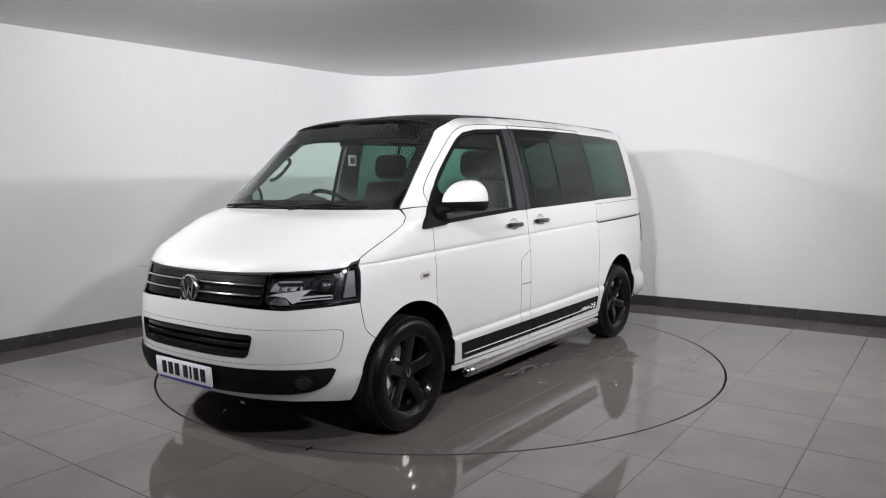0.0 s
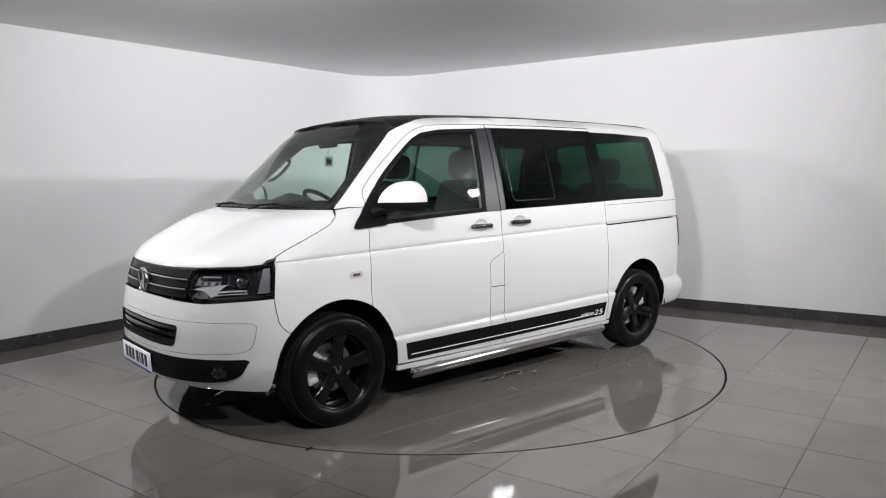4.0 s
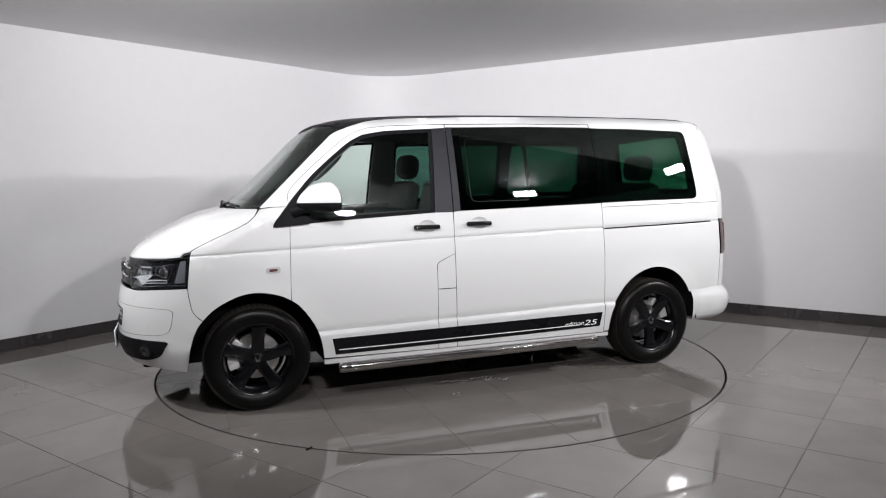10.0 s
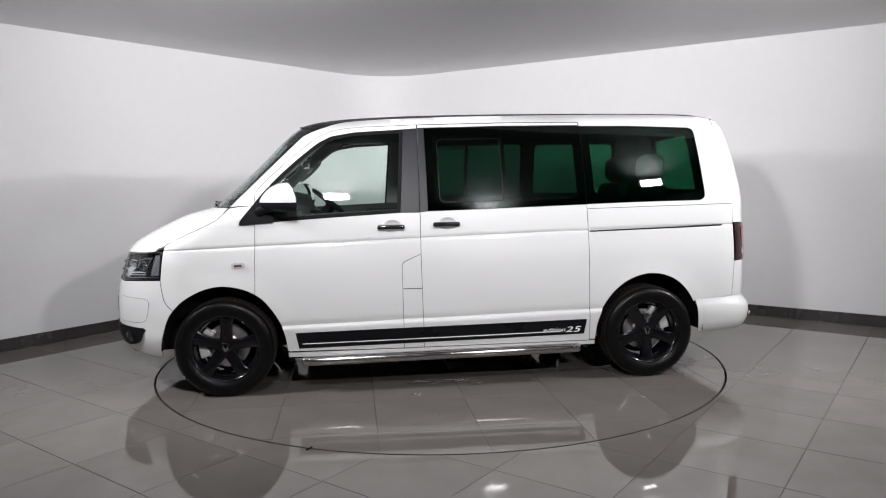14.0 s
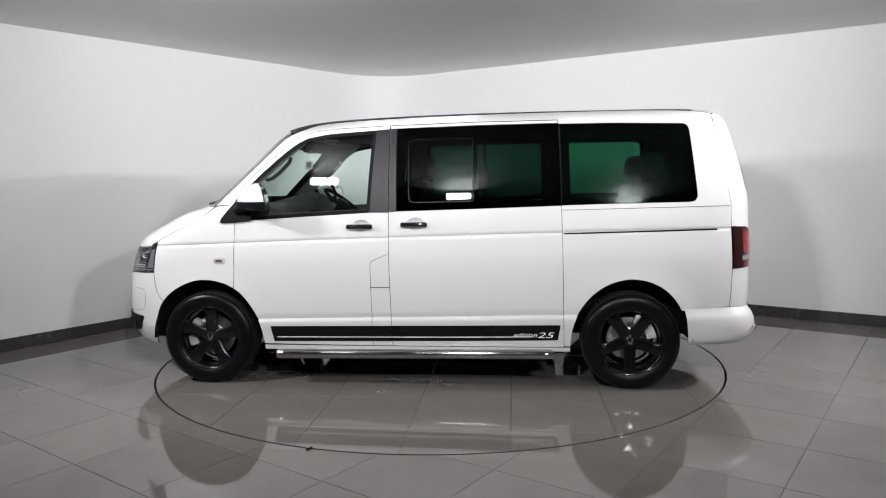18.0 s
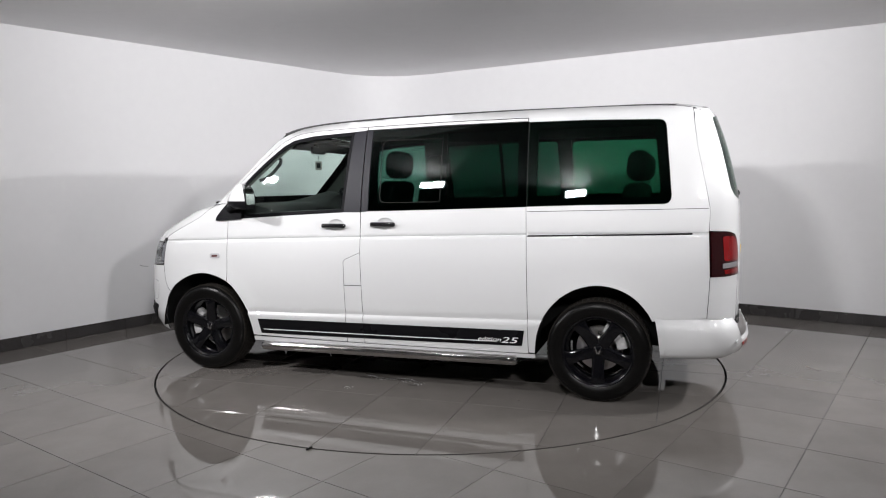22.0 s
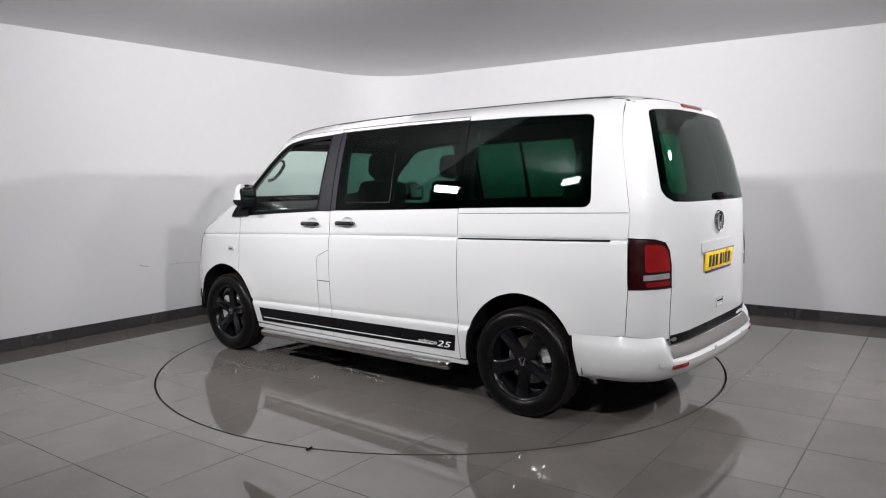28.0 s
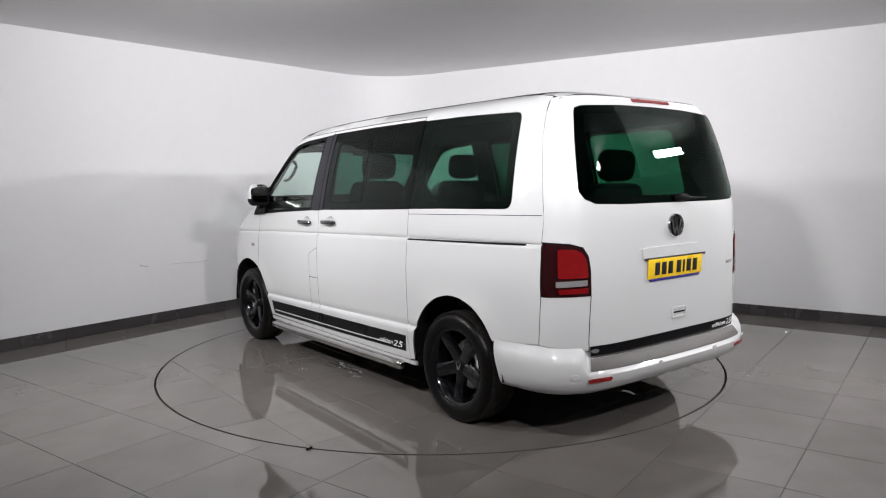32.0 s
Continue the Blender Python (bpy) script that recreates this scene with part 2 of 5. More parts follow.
def smooth(line, n=3):
    """A rounder line through the same points."""
    p, out = [Vector(q) for q in line], []
    p = [2 * p[0] - p[1]] + p + [2 * p[-1] - p[-2]]
    for a, b, c, d in zip(p, p[1:], p[2:], p[3:]):
        for k in range(n):
            t = k / n
            out.append(tuple(0.5 * (2 * b + (c - a) * t + (2 * a - 5 * b + 4 * c - d) * t * t + (3 * b - a - 3 * c + d) * t ** 3)))
    return out + [tuple(p[-2])]


def fill(outline, step=0.05, holes=(), lines=()):
    """Triangles that fill an outline, with inner points on a grid."""
    loops = [dense(outline, step * 0.7)] + [dense(h, step * 0.7) for h in holes]
    pts, edges = [], []
    for loop in loops:
        k = len(pts)
        pts += loop
        edges += [(k + i, k + (i + 1) % len(loop)) for i in range(len(loop))]
    for line in lines:
        k = len(pts)
        pts += list(line)
        edges += [(k + i, k + i + 1) for i in range(len(line) - 1)]
    rim = np.array(pts)
    lo, hi = rim.min(0), rim.max(0)
    free = [(x, y) for x in np.arange(lo[0] + step / 2, hi[0], step) for y in np.arange(lo[1] + step / 2, hi[1], step)]
    for group, far in ((free, step * 0.45),):
        if group:
            g = np.array(group)
            ok = inside_many(g, loops[0])
            for h in loops[1:]:
                ok &= ~inside_many(g, h)
            ok &= ((g[:, None, :] - rim[None]) ** 2).sum(-1).min(1) > far * far
            pts += [tuple(map(float, p)) for p in g[ok]]
    res = delaunay_2d_cdt([Vector(p) for p in pts], edges, [], 0, 1e-5)
    verts = [tuple(v) for v in res[0]]
    mids = np.array([np.mean([verts[i] for i in f], 0) for f in res[2]])
    ok = inside_many(mids, loops[0])
    for h in loops[1:]:
        ok &= ~inside_many(mids, h)
    tris = [tuple(f) for f, k in zip(res[2], ok) if k]
    used = sorted({i for f in tris for i in f})
    at = {o: k for k, o in enumerate(used)}
    return np.array([verts[i] for i in used]), [tuple(at[i] for i in f) for f in tris]


# ---- the van's skin: half its width at a length x and a height z ----
def pchip(xs, ys):
    xs, ys = np.array(xs, float), np.array(ys, float)
    h, d = np.diff(xs), np.diff(ys) / np.diff(xs)
    m = np.zeros(len(xs))
    for i in range(1, len(xs) - 1):
        if d[i - 1] * d[i] > 0:
            w1, w2 = 2 * h[i] + h[i - 1], h[i] + 2 * h[i - 1]
            m[i] = (w1 + w2) / (w1 / d[i - 1] + w2 / d[i])
    m[0], m[-1] = d[0], d[-1]

    def value(x):
        x = np.clip(x, xs[0], xs[-1])
        i = np.clip(np.searchsorted(xs, x) - 1, 0, len(xs) - 2)
        t = (x - xs[i]) / h[i]
        return (ys[i] * (1 + 2 * t) * (1 - t) ** 2 + h[i] * m[i] * t * (1 - t) ** 2 + ys[i + 1] * t * t * (3 - 2 * t) + h[i] * m[i + 1] * t * t * (t - 1))
    return value


# by height: nose, its length and roundness, half the width, tail and its length
SKIN_Z = [0.18, 0.24, 0.33, 0.45, 0.6, 0.75, 0.9, 0.97, 1.04, 1.1, 1.17, 1.24, 1.29, 1.36, 1.47, 1.6, 1.72, 1.8, 1.85, 1.88, 1.905, 1.925, 1.94, 1.952, 1.96, 1.963]
NOSE_X = [-2.16, -2.24, -2.33, -2.365, -2.365, -2.345, -2.305, -2.275, -2.22, -2.12, -1.98, -1.82, -1.635, -1.54, -1.415, -1.28, -1.163, -1.085, -1.02, -0.945, -0.82, -0.6, -0.25, 0.15, 0.5, 0.9]
NOSE_LONG = [0.6, 0.6, 0.6, 0.6, 0.6, 0.58, 0.56, 0.55, 0.52, 0.5, 0.48, 0.44, 0.41, 0.38, 0.37, 0.37, 0.38, 0.42, 0.52, 0.68, 0.9, 1.1, 1.2, 1.15, 0.9, 0.4]
NOSE_POWER = [3.0, 3.0, 3.0, 3.0, 3.0, 3.0, 3.0, 3.1, 3.2, 3.4, 3.6, 3.9, 4.3, 4.5, 4.5, 4.5, 4.5, 4.5, 4.5, 4.3, 4.0, 3.6, 3.2, 2.8, 2.4, 2.2]
HALF_WIDE = [0.87, 0.905, 0.925, 0.938, 0.948, 0.953, 0.953, 0.948, 0.941, 0.936, 0.93, 0.922, 0.913, 0.899, 0.874, 0.84, 0.804, 0.776, 0.754, 0.733, 0.705, 0.66, 0.59, 0.44, 0.22, 0.0]
TAIL_X = [2.32, 2.35, 2.37, 2.38, 2.385, 2.385, 2.385, 2.385, 2.383, 2.382, 2.38, 2.378, 2.374, 2.364, 2.340, 2.309, 2.273, 2.245, 2.225, 2.208, 2.19, 2.14, 2.06, 1.94, 1.72, 1.2]
TAIL_LONG = [0.45, 0.42, 0.4, 0.4, 0.4, 0.4, 0.4, 0.4, 0.4, 0.4, 0.4, 0.38, 0.36, 0.34, 0.32, 0.3, 0.27, 0.25, 0.24, 0.24, 0.26, 0.34, 0.5, 0.7, 0.7, 0.4]
NOSE, NOSE_L, NOSE_Q, HALF, TAIL, TAIL_L = (pchip(SKIN_Z, c) for c in (NOSE_X, NOSE_LONG, NOSE_POWER, HALF_WIDE, TAIL_X, TAIL_LONG))


def crease(x):
    return 1.055 + 0.026 * np.asarray(x, float) - 0.003 * np.asarray(x, float) ** 2 + 0.012


def low_crease(x):
    return 0.492 + 0.0195 * np.asarray(x, float)


def step_up(v, width):
    t = np.clip(v / width + 0.5, 0, 1)
    return t * t * (3 - 2 * t)


def half(x, z):
    """Half the van's width; negative beyond its nose and tail."""
    x, z = np.asarray(x, float), np.asarray(z, float)
    s, e = (x - NOSE(z)) / NOSE_L(z), (TAIL(z) - x) / TAIL_L(z)
    out = np.minimum(s, e)
    s, e = np.clip(s, 0, 1), np.clip(e, 0, 1)
    w = HALF(z) * (1 - 0.005 * x * x)
    w = w + 0.003 * step_up(crease(x) - z, 0.016) - 0.010 * np.exp(-(((z - crease(x)) / 0.0048) ** 2))
    w = w + 0.010 * step_up(low_crease(x) - z, 0.02) - 0.007 * np.exp(-(((z - low_crease(x) - 0.014) / 0.012) ** 2))
    for cx in (-1.502, 1.505):
        r = np.hypot(x - cx, z - 0.335)
        w = w + 0.011 * np.exp(-((np.maximum(r - 0.435, 0) / 0.055) ** 2)) * step_up(z - 0.42, 0.2)
    w = w * (1 - 0.040 * np.clip((x - 1.2) / 1.1, 0, 1.2) ** 2)
    y = w * (1 - (1 - s) ** 1.8) ** (1 / NOSE_Q(z)) * (1 - (1 - e) ** 3.3) ** (1 / 5.2)
    return np.where(out <= 0, -1.0, y)


def solve(f, lo, hi, rounds=34):
    """The place between lo (inside) and hi (outside) where f turns negative."""
    lo, hi = np.array(lo, float), np.array(hi, float)
    for _ in range(rounds):
        mid = (lo + hi) / 2
        ok = f(mid) >= 0
        lo, hi = np.where(ok, mid, lo), np.where(ok, hi, mid)
    return (lo + hi) / 2


def on_side(sign, off=0.0):
    return lambda q: np.stack([q[:, 0], sign * (half(q[:, 0], q[:, 1]) + off), q[:, 1]], -1)


def on_top(off=0.0, low=0.97):
    def place(q):
        z = solve(lambda v: half(q[:, 0], v) - np.abs(q[:, 1]), np.full(len(q), low), np.full(len(q), 1.99))
        return np.stack([q[:, 0], q[:, 1], z + off], -1)
    return place


PIVOT = 1.7


def on_end(end, off=0.0):
    """Round the nose (end -1) or the tail (+1): outlines in angle (1 radian is 0.7 m) and height."""
    def place(q):
        a, z = q[:, 0] / 0.7, q[:, 1]
        c, s = np.cos(a), np.sin(a)
        r = solve(lambda r: half(end * (PIVOT + r * c), z) - np.abs(r * s), np.zeros(len(q)), np.full(len(q), 1.6)) + off
        return np.stack([end * (PIVOT + r * c), r * s, z], -1)
    return place


def end_at(end, y, z):
    """A point of an end's outline from its y and height."""
    x = solve(lambda r: half(end * (PIVOT + r), z) - abs(y), 0.0, 0.9)
    return (0.7 * math.atan2(y, float(x)), z)


def end_side(end, x, z, sign):
    """The same from its x and height, on the flank."""
    return (0.7 * math.atan2(sign * float(half(x, z)), end * x - PIVOT), z)


def panel(outline, place, back, step=0.05, holes=(), lines=(), dark=True):
    """A curved sheet with its rim and back: place and back map the flat outline into space."""
    q, tris = fill(outline, step, holes, lines)
    top, low = place(q), back(q)
    n = len(q)
    count = {}
    for t in tris:
        for a, b in zip(t, t[1:] + t[:1]):
            count[(min(a, b), max(a, b))] = count.get((min(a, b), max(a, b)), 0) + 1
    faces = [tuple(t) for t in tris] + [tuple(i + n for i in reversed(t)) for t in tris]
    faces += [(a, b, b + n, a + n) for (a, b), k in count.items() if k == 1]
    me = bake("panel", np.vstack([top, low]), faces)
    # rim and back take the second slot, where paint carries the gap's shade
    if dark:
        for p in me.polygons[len(tris):]:
            p.material_index = 1
    return me


def side_panel(outline, sign, off=0.0, thick=0.012, step=0.05, gap=0.0017, holes=(), lines=()):
    return panel(inset(outline, gap) if gap else outline, on_side(sign, off), on_side(sign, off - thick), step, holes, lines, gap > 0)


def end_panel(outline, end, off=0.0, thick=0.012, step=0.05, gap=0.0009, holes=()):
    return panel(inset(outline, gap) if gap else outline, on_end(end, off), on_end(end, off - thick), step, holes, (), gap > 0)


def top_panel(outline, off=0.0, thick=0.012, step=0.06, gap=0.0011, holes=()):
    return panel(inset(outline, gap) if gap else outline, on_top(off), on_top(off - thick), step, holes, (), gap > 0)


# ---- the room ----
ROOM_H = 3.1
E1, E2 = Vector((0.805, -0.593, 0)).normalized(), Vector((0.593, 0.805, 0)).normalized()
CORNER = Vector((-0.80, 4.62, 0))
LEFT_DIR = Vector((-0.580, -0.8144, 0)).normalized()
RIGHT_DIR = Vector((0.800, -0.600, 0)).normalized()
LONG_L, LONG_R = 10.2, 9.3


def wall_line():
    """The plan of the white walls, with a round corner behind the stage."""
    r, pts = 1.0, []
    a, b = CORNER + LEFT_DIR * r, CORNER + RIGHT_DIR * r
    for k in range(13):
        t = k / 12
        pts.append((1 - t) ** 2 * a + 2 * t * (1 - t) * CORNER + t * t * b)
    return [CORNER + LEFT_DIR * LONG_L] + pts + [CORNER + RIGHT_DIR * LONG_R]


def extrude_line(line, thick, z0, z1):
    """A wall along a plan line, its thickness away from the room."""
    n, outer = len(line), []
    for i, p in enumerate(line):
        d = (line[min(i + 1, n - 1)] - line[max(i - 1, 0)]).normalized()
        outer.append(p + Vector((-d.y, d.x, 0)) * thick)
    verts = [(p.x, p.y, z) for z in (z0, z1) for p in line] + [(p.x, p.y, z) for z in (z0, z1) for p in outer]
    faces = []
    for i in range(n - 1):
        faces += [(i, i + 1, n + i + 1, n + i), (2 * n + i, 3 * n + i, 3 * n + i + 1, 2 * n + i + 1), (n + i, n + i + 1, 3 * n + i + 1, 3 * n + i), (i, 2 * n + i, 2 * n + i + 1, i + 1)]
    faces += [(0, n, 3 * n, 2 * n), (n - 1, 3 * n - 1, 4 * n - 1, 2 * n - 1)]
    return bake("wall", verts, faces, 20)


def inset_line(line, d):
    """A plan line moved into the room by d."""
    n, out = len(line), []
    for i, p in enumerate(line):
        a = (line[min(i + 1, n - 1)] - line[max(i - 1, 0)]).normalized()
        out.append(p - Vector((-a.y, a.x, 0)) * d)
    return out


LINE = wall_line()
tagged(part("wall_white", extrude_line(LINE, 0.2, 0.0, ROOM_H), WALL), "smooth white painted studio wall with a rounded corner", "wall", kind="structure")
far_l, far_r = LINE[0], LINE[-1]
near_corner = far_r + LEFT_DIR * LONG_L
# unseen walls added to close the room; their grey sets the bounced fill
tagged(part("wall_back", extrude_line([far_r, near_corner], 0.2, 0.0, ROOM_H), WALL_GREY), "unseen wall added behind the camera, its grey set for bounce light", "wall", kind="structure")
tagged(part("wall_side", extrude_line([near_corner, far_l], 0.2, 0.0, ROOM_H), WALL_GREY), "unseen side wall added to close the room, its grey set for bounce light", "wall", kind="structure")


def ceiling_piece(name, y0, y1, material, label):
    """A slab of the sloping ceiling between two lines across the room."""
    cv = [(x, y, 2.862 + 0.021 * y + z) for z in (0.0, 0.2) for x, y in ((-13.0, y0), (-13.0, y1), (13.0, y1), (13.0, y0))]
    me = bake("ceiling", cv, [(0, 1, 2, 3), (7, 6, 5, 4), (0, 4, 5, 1), (1, 5, 6, 2), (2, 6, 7, 3), (3, 7, 4, 0)])
    return tagged(part(name, me, material), label, "ceiling", kind="structure")


ceiling_piece("ceiling", -1.7, 5.6, CEIL, "flat grey-white plaster ceiling")
# unseen part, coloured dark to cut lamp glow and keep window reflections dim
ceiling_piece("ceiling_back", -17.0, -1.7, CEIL_DARK, "unseen ceiling behind the camera, darkened so the windows reflect it dim")

RING = 2.249
STAGE_GAP = 0.008


def floor_sheet():
    """The bed under the tiles, with a round hole for the stage."""
    n, verts, faces = 96, [], []
    for k in range(n):
        a = 2 * math.pi * k / n
        d = Vector((math.cos(a), math.sin(a), 0))
        verts.append(tuple(d * (RING + STAGE_GAP)))
        verts.append(tuple(d * 18.0))
    for k in range(n):
        a, b = 2 * k, 2 * ((k + 1) % n)
        faces.append((a, a + 1, b + 1, b))
    verts += [(v[0], v[1], -0.12) for v in verts]
    m = 2 * n
    for k in range(n):
        a, b = 2 * k, 2 * ((k + 1) % n)
        faces.append((a, b, b + m, a + m))
    return bake("bed", [(v[0], v[1], v[2] - 0.003 if v[2] == 0 else v[2]) for v in verts], faces)


floor = tagged(part("floor", floor_sheet(), GROUT), "polished grey porcelain tiled showroom floor", "floor", kind="structure")

# ---- the stage and the van ----
stage = tagged(new("turntable"), "round turntable set flush in the floor, tiled in polished grey porcelain", "turntable")
van = tagged(new("van"), "white passenger van with black roof, tinted windows and black alloy wheels", "van")
def disc(r, z0, z1, n=128):
    verts = [(r * math.cos(2 * math.pi * k / n), r * math.sin(2 * math.pi * k / n), z) for z in (z0, z1) for k in range(n)]
    return bake("disc", verts, [tuple(range(n))[::-1], tuple(range(n, 2 * n))] + [(k, (k + 1) % n, n + (k + 1) % n, n + k) for k in range(n)])


part("stage_bed", disc(RING - STAGE_GAP, -0.10, -0.003), GROUT, stage, loc=(0, 0, 0))
tagged(part("stage_pit", disc(RING + 0.2, -0.16, -0.05), JOINT), "dark gap round the turntable", "gap", kind="structure")
JOINT_W = 0.0035
U, V = 0.615, 0.585


def plain_tile(u, v):
    a, b = u / 2 - JOINT_W / 2, v / 2 - JOINT_W / 2
    k = 0.0012
    verts = [(-a, -b, -0.0029), (a, -b, -0.0029), (a, b, -0.0029), (-a, b, -0.0029), (-a, -b, -k), (a, -b, -k), (a, b, -k), (-a, b, -k), (-a + k, -b + k, 0), (a - k, -b + k, 0), (a - k, b - k, 0), (-a + k, b - k, 0)]
    faces = [(8, 9, 10, 11)] + [(i, (i + 1) % 4, 4 + (i + 1) % 4, 4 + i) for i in range(4)] + [(4 + i, 4 + (i + 1) % 4, 8 + (i + 1) % 4, 8 + i) for i in range(4)]
    me = bake("tile", verts, faces, 20)
    me.materials.append(TILE)
    return me


def cut_tile(corners, radius, keep_outside):
    """A tile cut by the stage's circle; corners in plan."""
    n = 160
    ring = [(radius * math.cos(2 * math.pi * k / n), radius * math.sin(2 * math.pi * k / n)) for k in range(n)]
    pts = [Vector(c) for c in corners] + [Vector(p) for p in ring]
    edges = [(i, (i + 1) % 4) for i in range(4)] + [(4 + k, 4 + (k + 1) % n) for k in range(n)]
    vs, _, fs, *_ = delaunay_2d_cdt(pts, edges, [], 0, 1e-6)
    tris = []
    for f in fs:
        c = sum((vs[i] for i in f), Vector((0, 0))) / len(f)
        if inside(c, corners) and (c.length > radius) == keep_outside:
            tris.append(tuple(f))
    if not tris:
        return None
    used = sorted({i for f in tris for i in f})
    at = {o: k for k, o in enumerate(used)}
    m = len(used)
    tris = [tuple(at[i] for i in f) for f in tris]
    count = {}
    for t in tris:
        for a, b in zip(t, t[1:] + t[:1]):
            count[(min(a, b), max(a, b))] = count.get((min(a, b), max(a, b)), 0) + 1
    verts = [(vs[i].x, vs[i].y, 0.0) for i in used] + [(vs[i].x, vs[i].y, -0.0029) for i in used]
    me = bake("tile", verts, tris + [(a, b, b + m, a + m) for (a, b), k in count.items() if k == 1], 20)
    me.materials.append(TILE)
    return me


def lay_tiles(parent, centre, e1, e2, u, v, radius, outside, reach, joined):
    whole, rest = plain_tile(u, v), []
    turn = math.atan2(e1.y, e1.x)
    for i in range(-16, 20):
        for j in range(-18, 14):
            c = centre + e1 * (u * (i + 0.5)) + e2 * (v * (j + 0.5))
            corners = [tuple((c + e1 * (sx * (u - JOINT_W) / 2) + e2 * (sy * (v - JOINT_W) / 2)).xy) for sx, sy in ((-1, -1), (1, -1), (1, 1), (-1, 1))]
            far, near = max(math.hypot(*p) for p in corners), min(math.hypot(*p) for p in corners)
            if outside:
                wall = (c - CORNER).dot(Vector((RIGHT_DIR.y, -RIGHT_DIR.x, 0))), (c - CORNER).dot(Vector((-LEFT_DIR.y, LEFT_DIR.x, 0)))
                if wall[0] < -0.35 or wall[1] < -0.35:
                    continue
                if near > reach or c.y < -4.6:
                    if near < 11:
                        rest.append(c)
                    continue
            if outside and far < radius or not outside and (near > radius + 0.05 and c.length > radius + 0.1):
                continue
            if (outside and near > radius + 0.35) or (not outside and far < radius):
                ob = part("tile", whole, None, parent, loc=tuple(c))
                ob.rotation_euler = (0, 0, turn)
            else:
                me = cut_tile(corners, radius, outside)
                if me:
                    me.transform(Matrix.Rotation(-turn, 4, "Z") @ Matrix.Translation(-c))
                    ob = part("tile", me, None, parent, loc=tuple(c))
                    ob.rotation_euler = (0, 0, turn)
    if joined and rest:
        verts, faces = [], []
        for c in rest:
            k = len(verts)
            for sx, sy in ((-1, -1), (1, -1), (1, 1), (-1, 1)):
                p = c + e1 * (sx * (u - JOINT_W) / 2) + e2 * (sy * (v - JOINT_W) / 2)
                verts.append((p.x, p.y, 0.0))
            faces.append((k, k + 1, k + 2, k + 3))
        tagged(part("far_tiles", bake("far_tiles", verts, faces), TILE, parent), "polished grey porcelain tiles", kind="stuff")


lay_tiles(floor, E1 * -0.18 + E2 * -0.07, E1, E2, U, V, RING + STAGE_GAP, True, 6.2, True)
lay_tiles(stage, Vector((0.0, -1.25, 0)), Vector((1, 0, 0)), Vector((0, 1, 0)), 0.60, 0.60, RING - STAGE_GAP, False, 9, False)


def blot(rx, ry, seed, n=40, lobes=5):
    rnd = random.Random(seed)
    ph = [rnd.uniform(0, 6.28) for _ in range(lobes)]
    out = []
    for k in range(n):
        a = 2 * math.pi * k / n
        r = 1 + sum(0.26 / (i + 1) * math.sin((i + 2) * a + ph[i]) for i in range(lobes))
        out.append((rx * r * math.cos(a), ry * r * math.sin(a)))
    return out


def pool(name, x, y, rx, ry, seed, label):
    """A shallow spill with a rounded edge, lying on the stage."""
    line = blot(rx, ry, seed)
    n, verts, faces = len(line), [], []
    for s, h in ((1.0, 0.0004), (0.975, 0.0018), (0.93, 0.0026), (0.0, 0.0030)):
        verts += [(px * s, py * s, h) for px, py in line]
    for r in range(3):
        for k in range(n):
            a, b = r * n + k, r * n + (k + 1) % n
            faces.append((a, b, b + n, a + n) if r < 2 else (a, b, 3 * n))
    ob = tagged(part(name, bake(name, verts[:3 * n + 1], faces, 60), WATER), label, "puddle")
    for v in ob.data.vertices:
        v.co.x += x
        v.co.y += y
    return ob


PUDDLES = [pool("puddle", -0.10, -0.87, 0.20, 0.035, 3, "thin spill of clear water on the turntable"), pool("puddle", -0.28, -0.78, 0.07, 0.02, 5, "small water spill on the turntable"),
           pool("puddle", -0.33, -1.14, 0.012, 0.008, 8, "water drop on the turntable"), pool("puddle", 0.12, -0.97, 0.03, 0.012, 9, "water drop on the turntable")]


def residue(x, y, seed, count, spread):
    """Whitish dried flecks along the edge of a spill."""
    rnd, bm = random.Random(seed), bmesh.new()
    for k in range(count):
        t = k / count
        px = x + spread * (t - 0.5) * 2 + rnd.gauss(0, 0.006)
        py = y + 0.018 * math.sin(9 * t + seed) + 0.010 * math.sin(23 * t) + rnd.gauss(0, 0.004)
        r = rnd.uniform(0.0015, 0.0048)
        made = bmesh.ops.create_icosphere(bm, subdivisions=1, radius=r, matrix=Matrix.Translation((px, py, 0.0005)) @ Matrix.Rotation(rnd.uniform(0, 3), 4, "Z") @ Matrix.Diagonal((rnd.uniform(1, 2.4), 0.8, 0.12, 1)))
    me = finish(bpy.data.meshes.new("residue"), bm)
    me.materials.append(surface("white_residue", (0.55, 0.54, 0.53), 0.3, vary=0.2, scale=60))
    return tagged(new("water_residue", me), "whitish dried water edge on the turntable", "stain", kind="stuff")


PUDDLES += [residue(-0.10, -0.835, 1, 90, 0.19), residue(-0.05, -0.875, 4, 40, 0.15), residue(-0.30, -1.14, 6, 8, 0.03), residue(0.16, -0.93, 7, 12, 0.04)]
tagged(part("cable_end", tube([(-0.735, -2.165, 0.006), (-0.714, -2.130, 0.007)], 0.006, 8), RUBBER), "short black cable end beside the turntable", "cable")



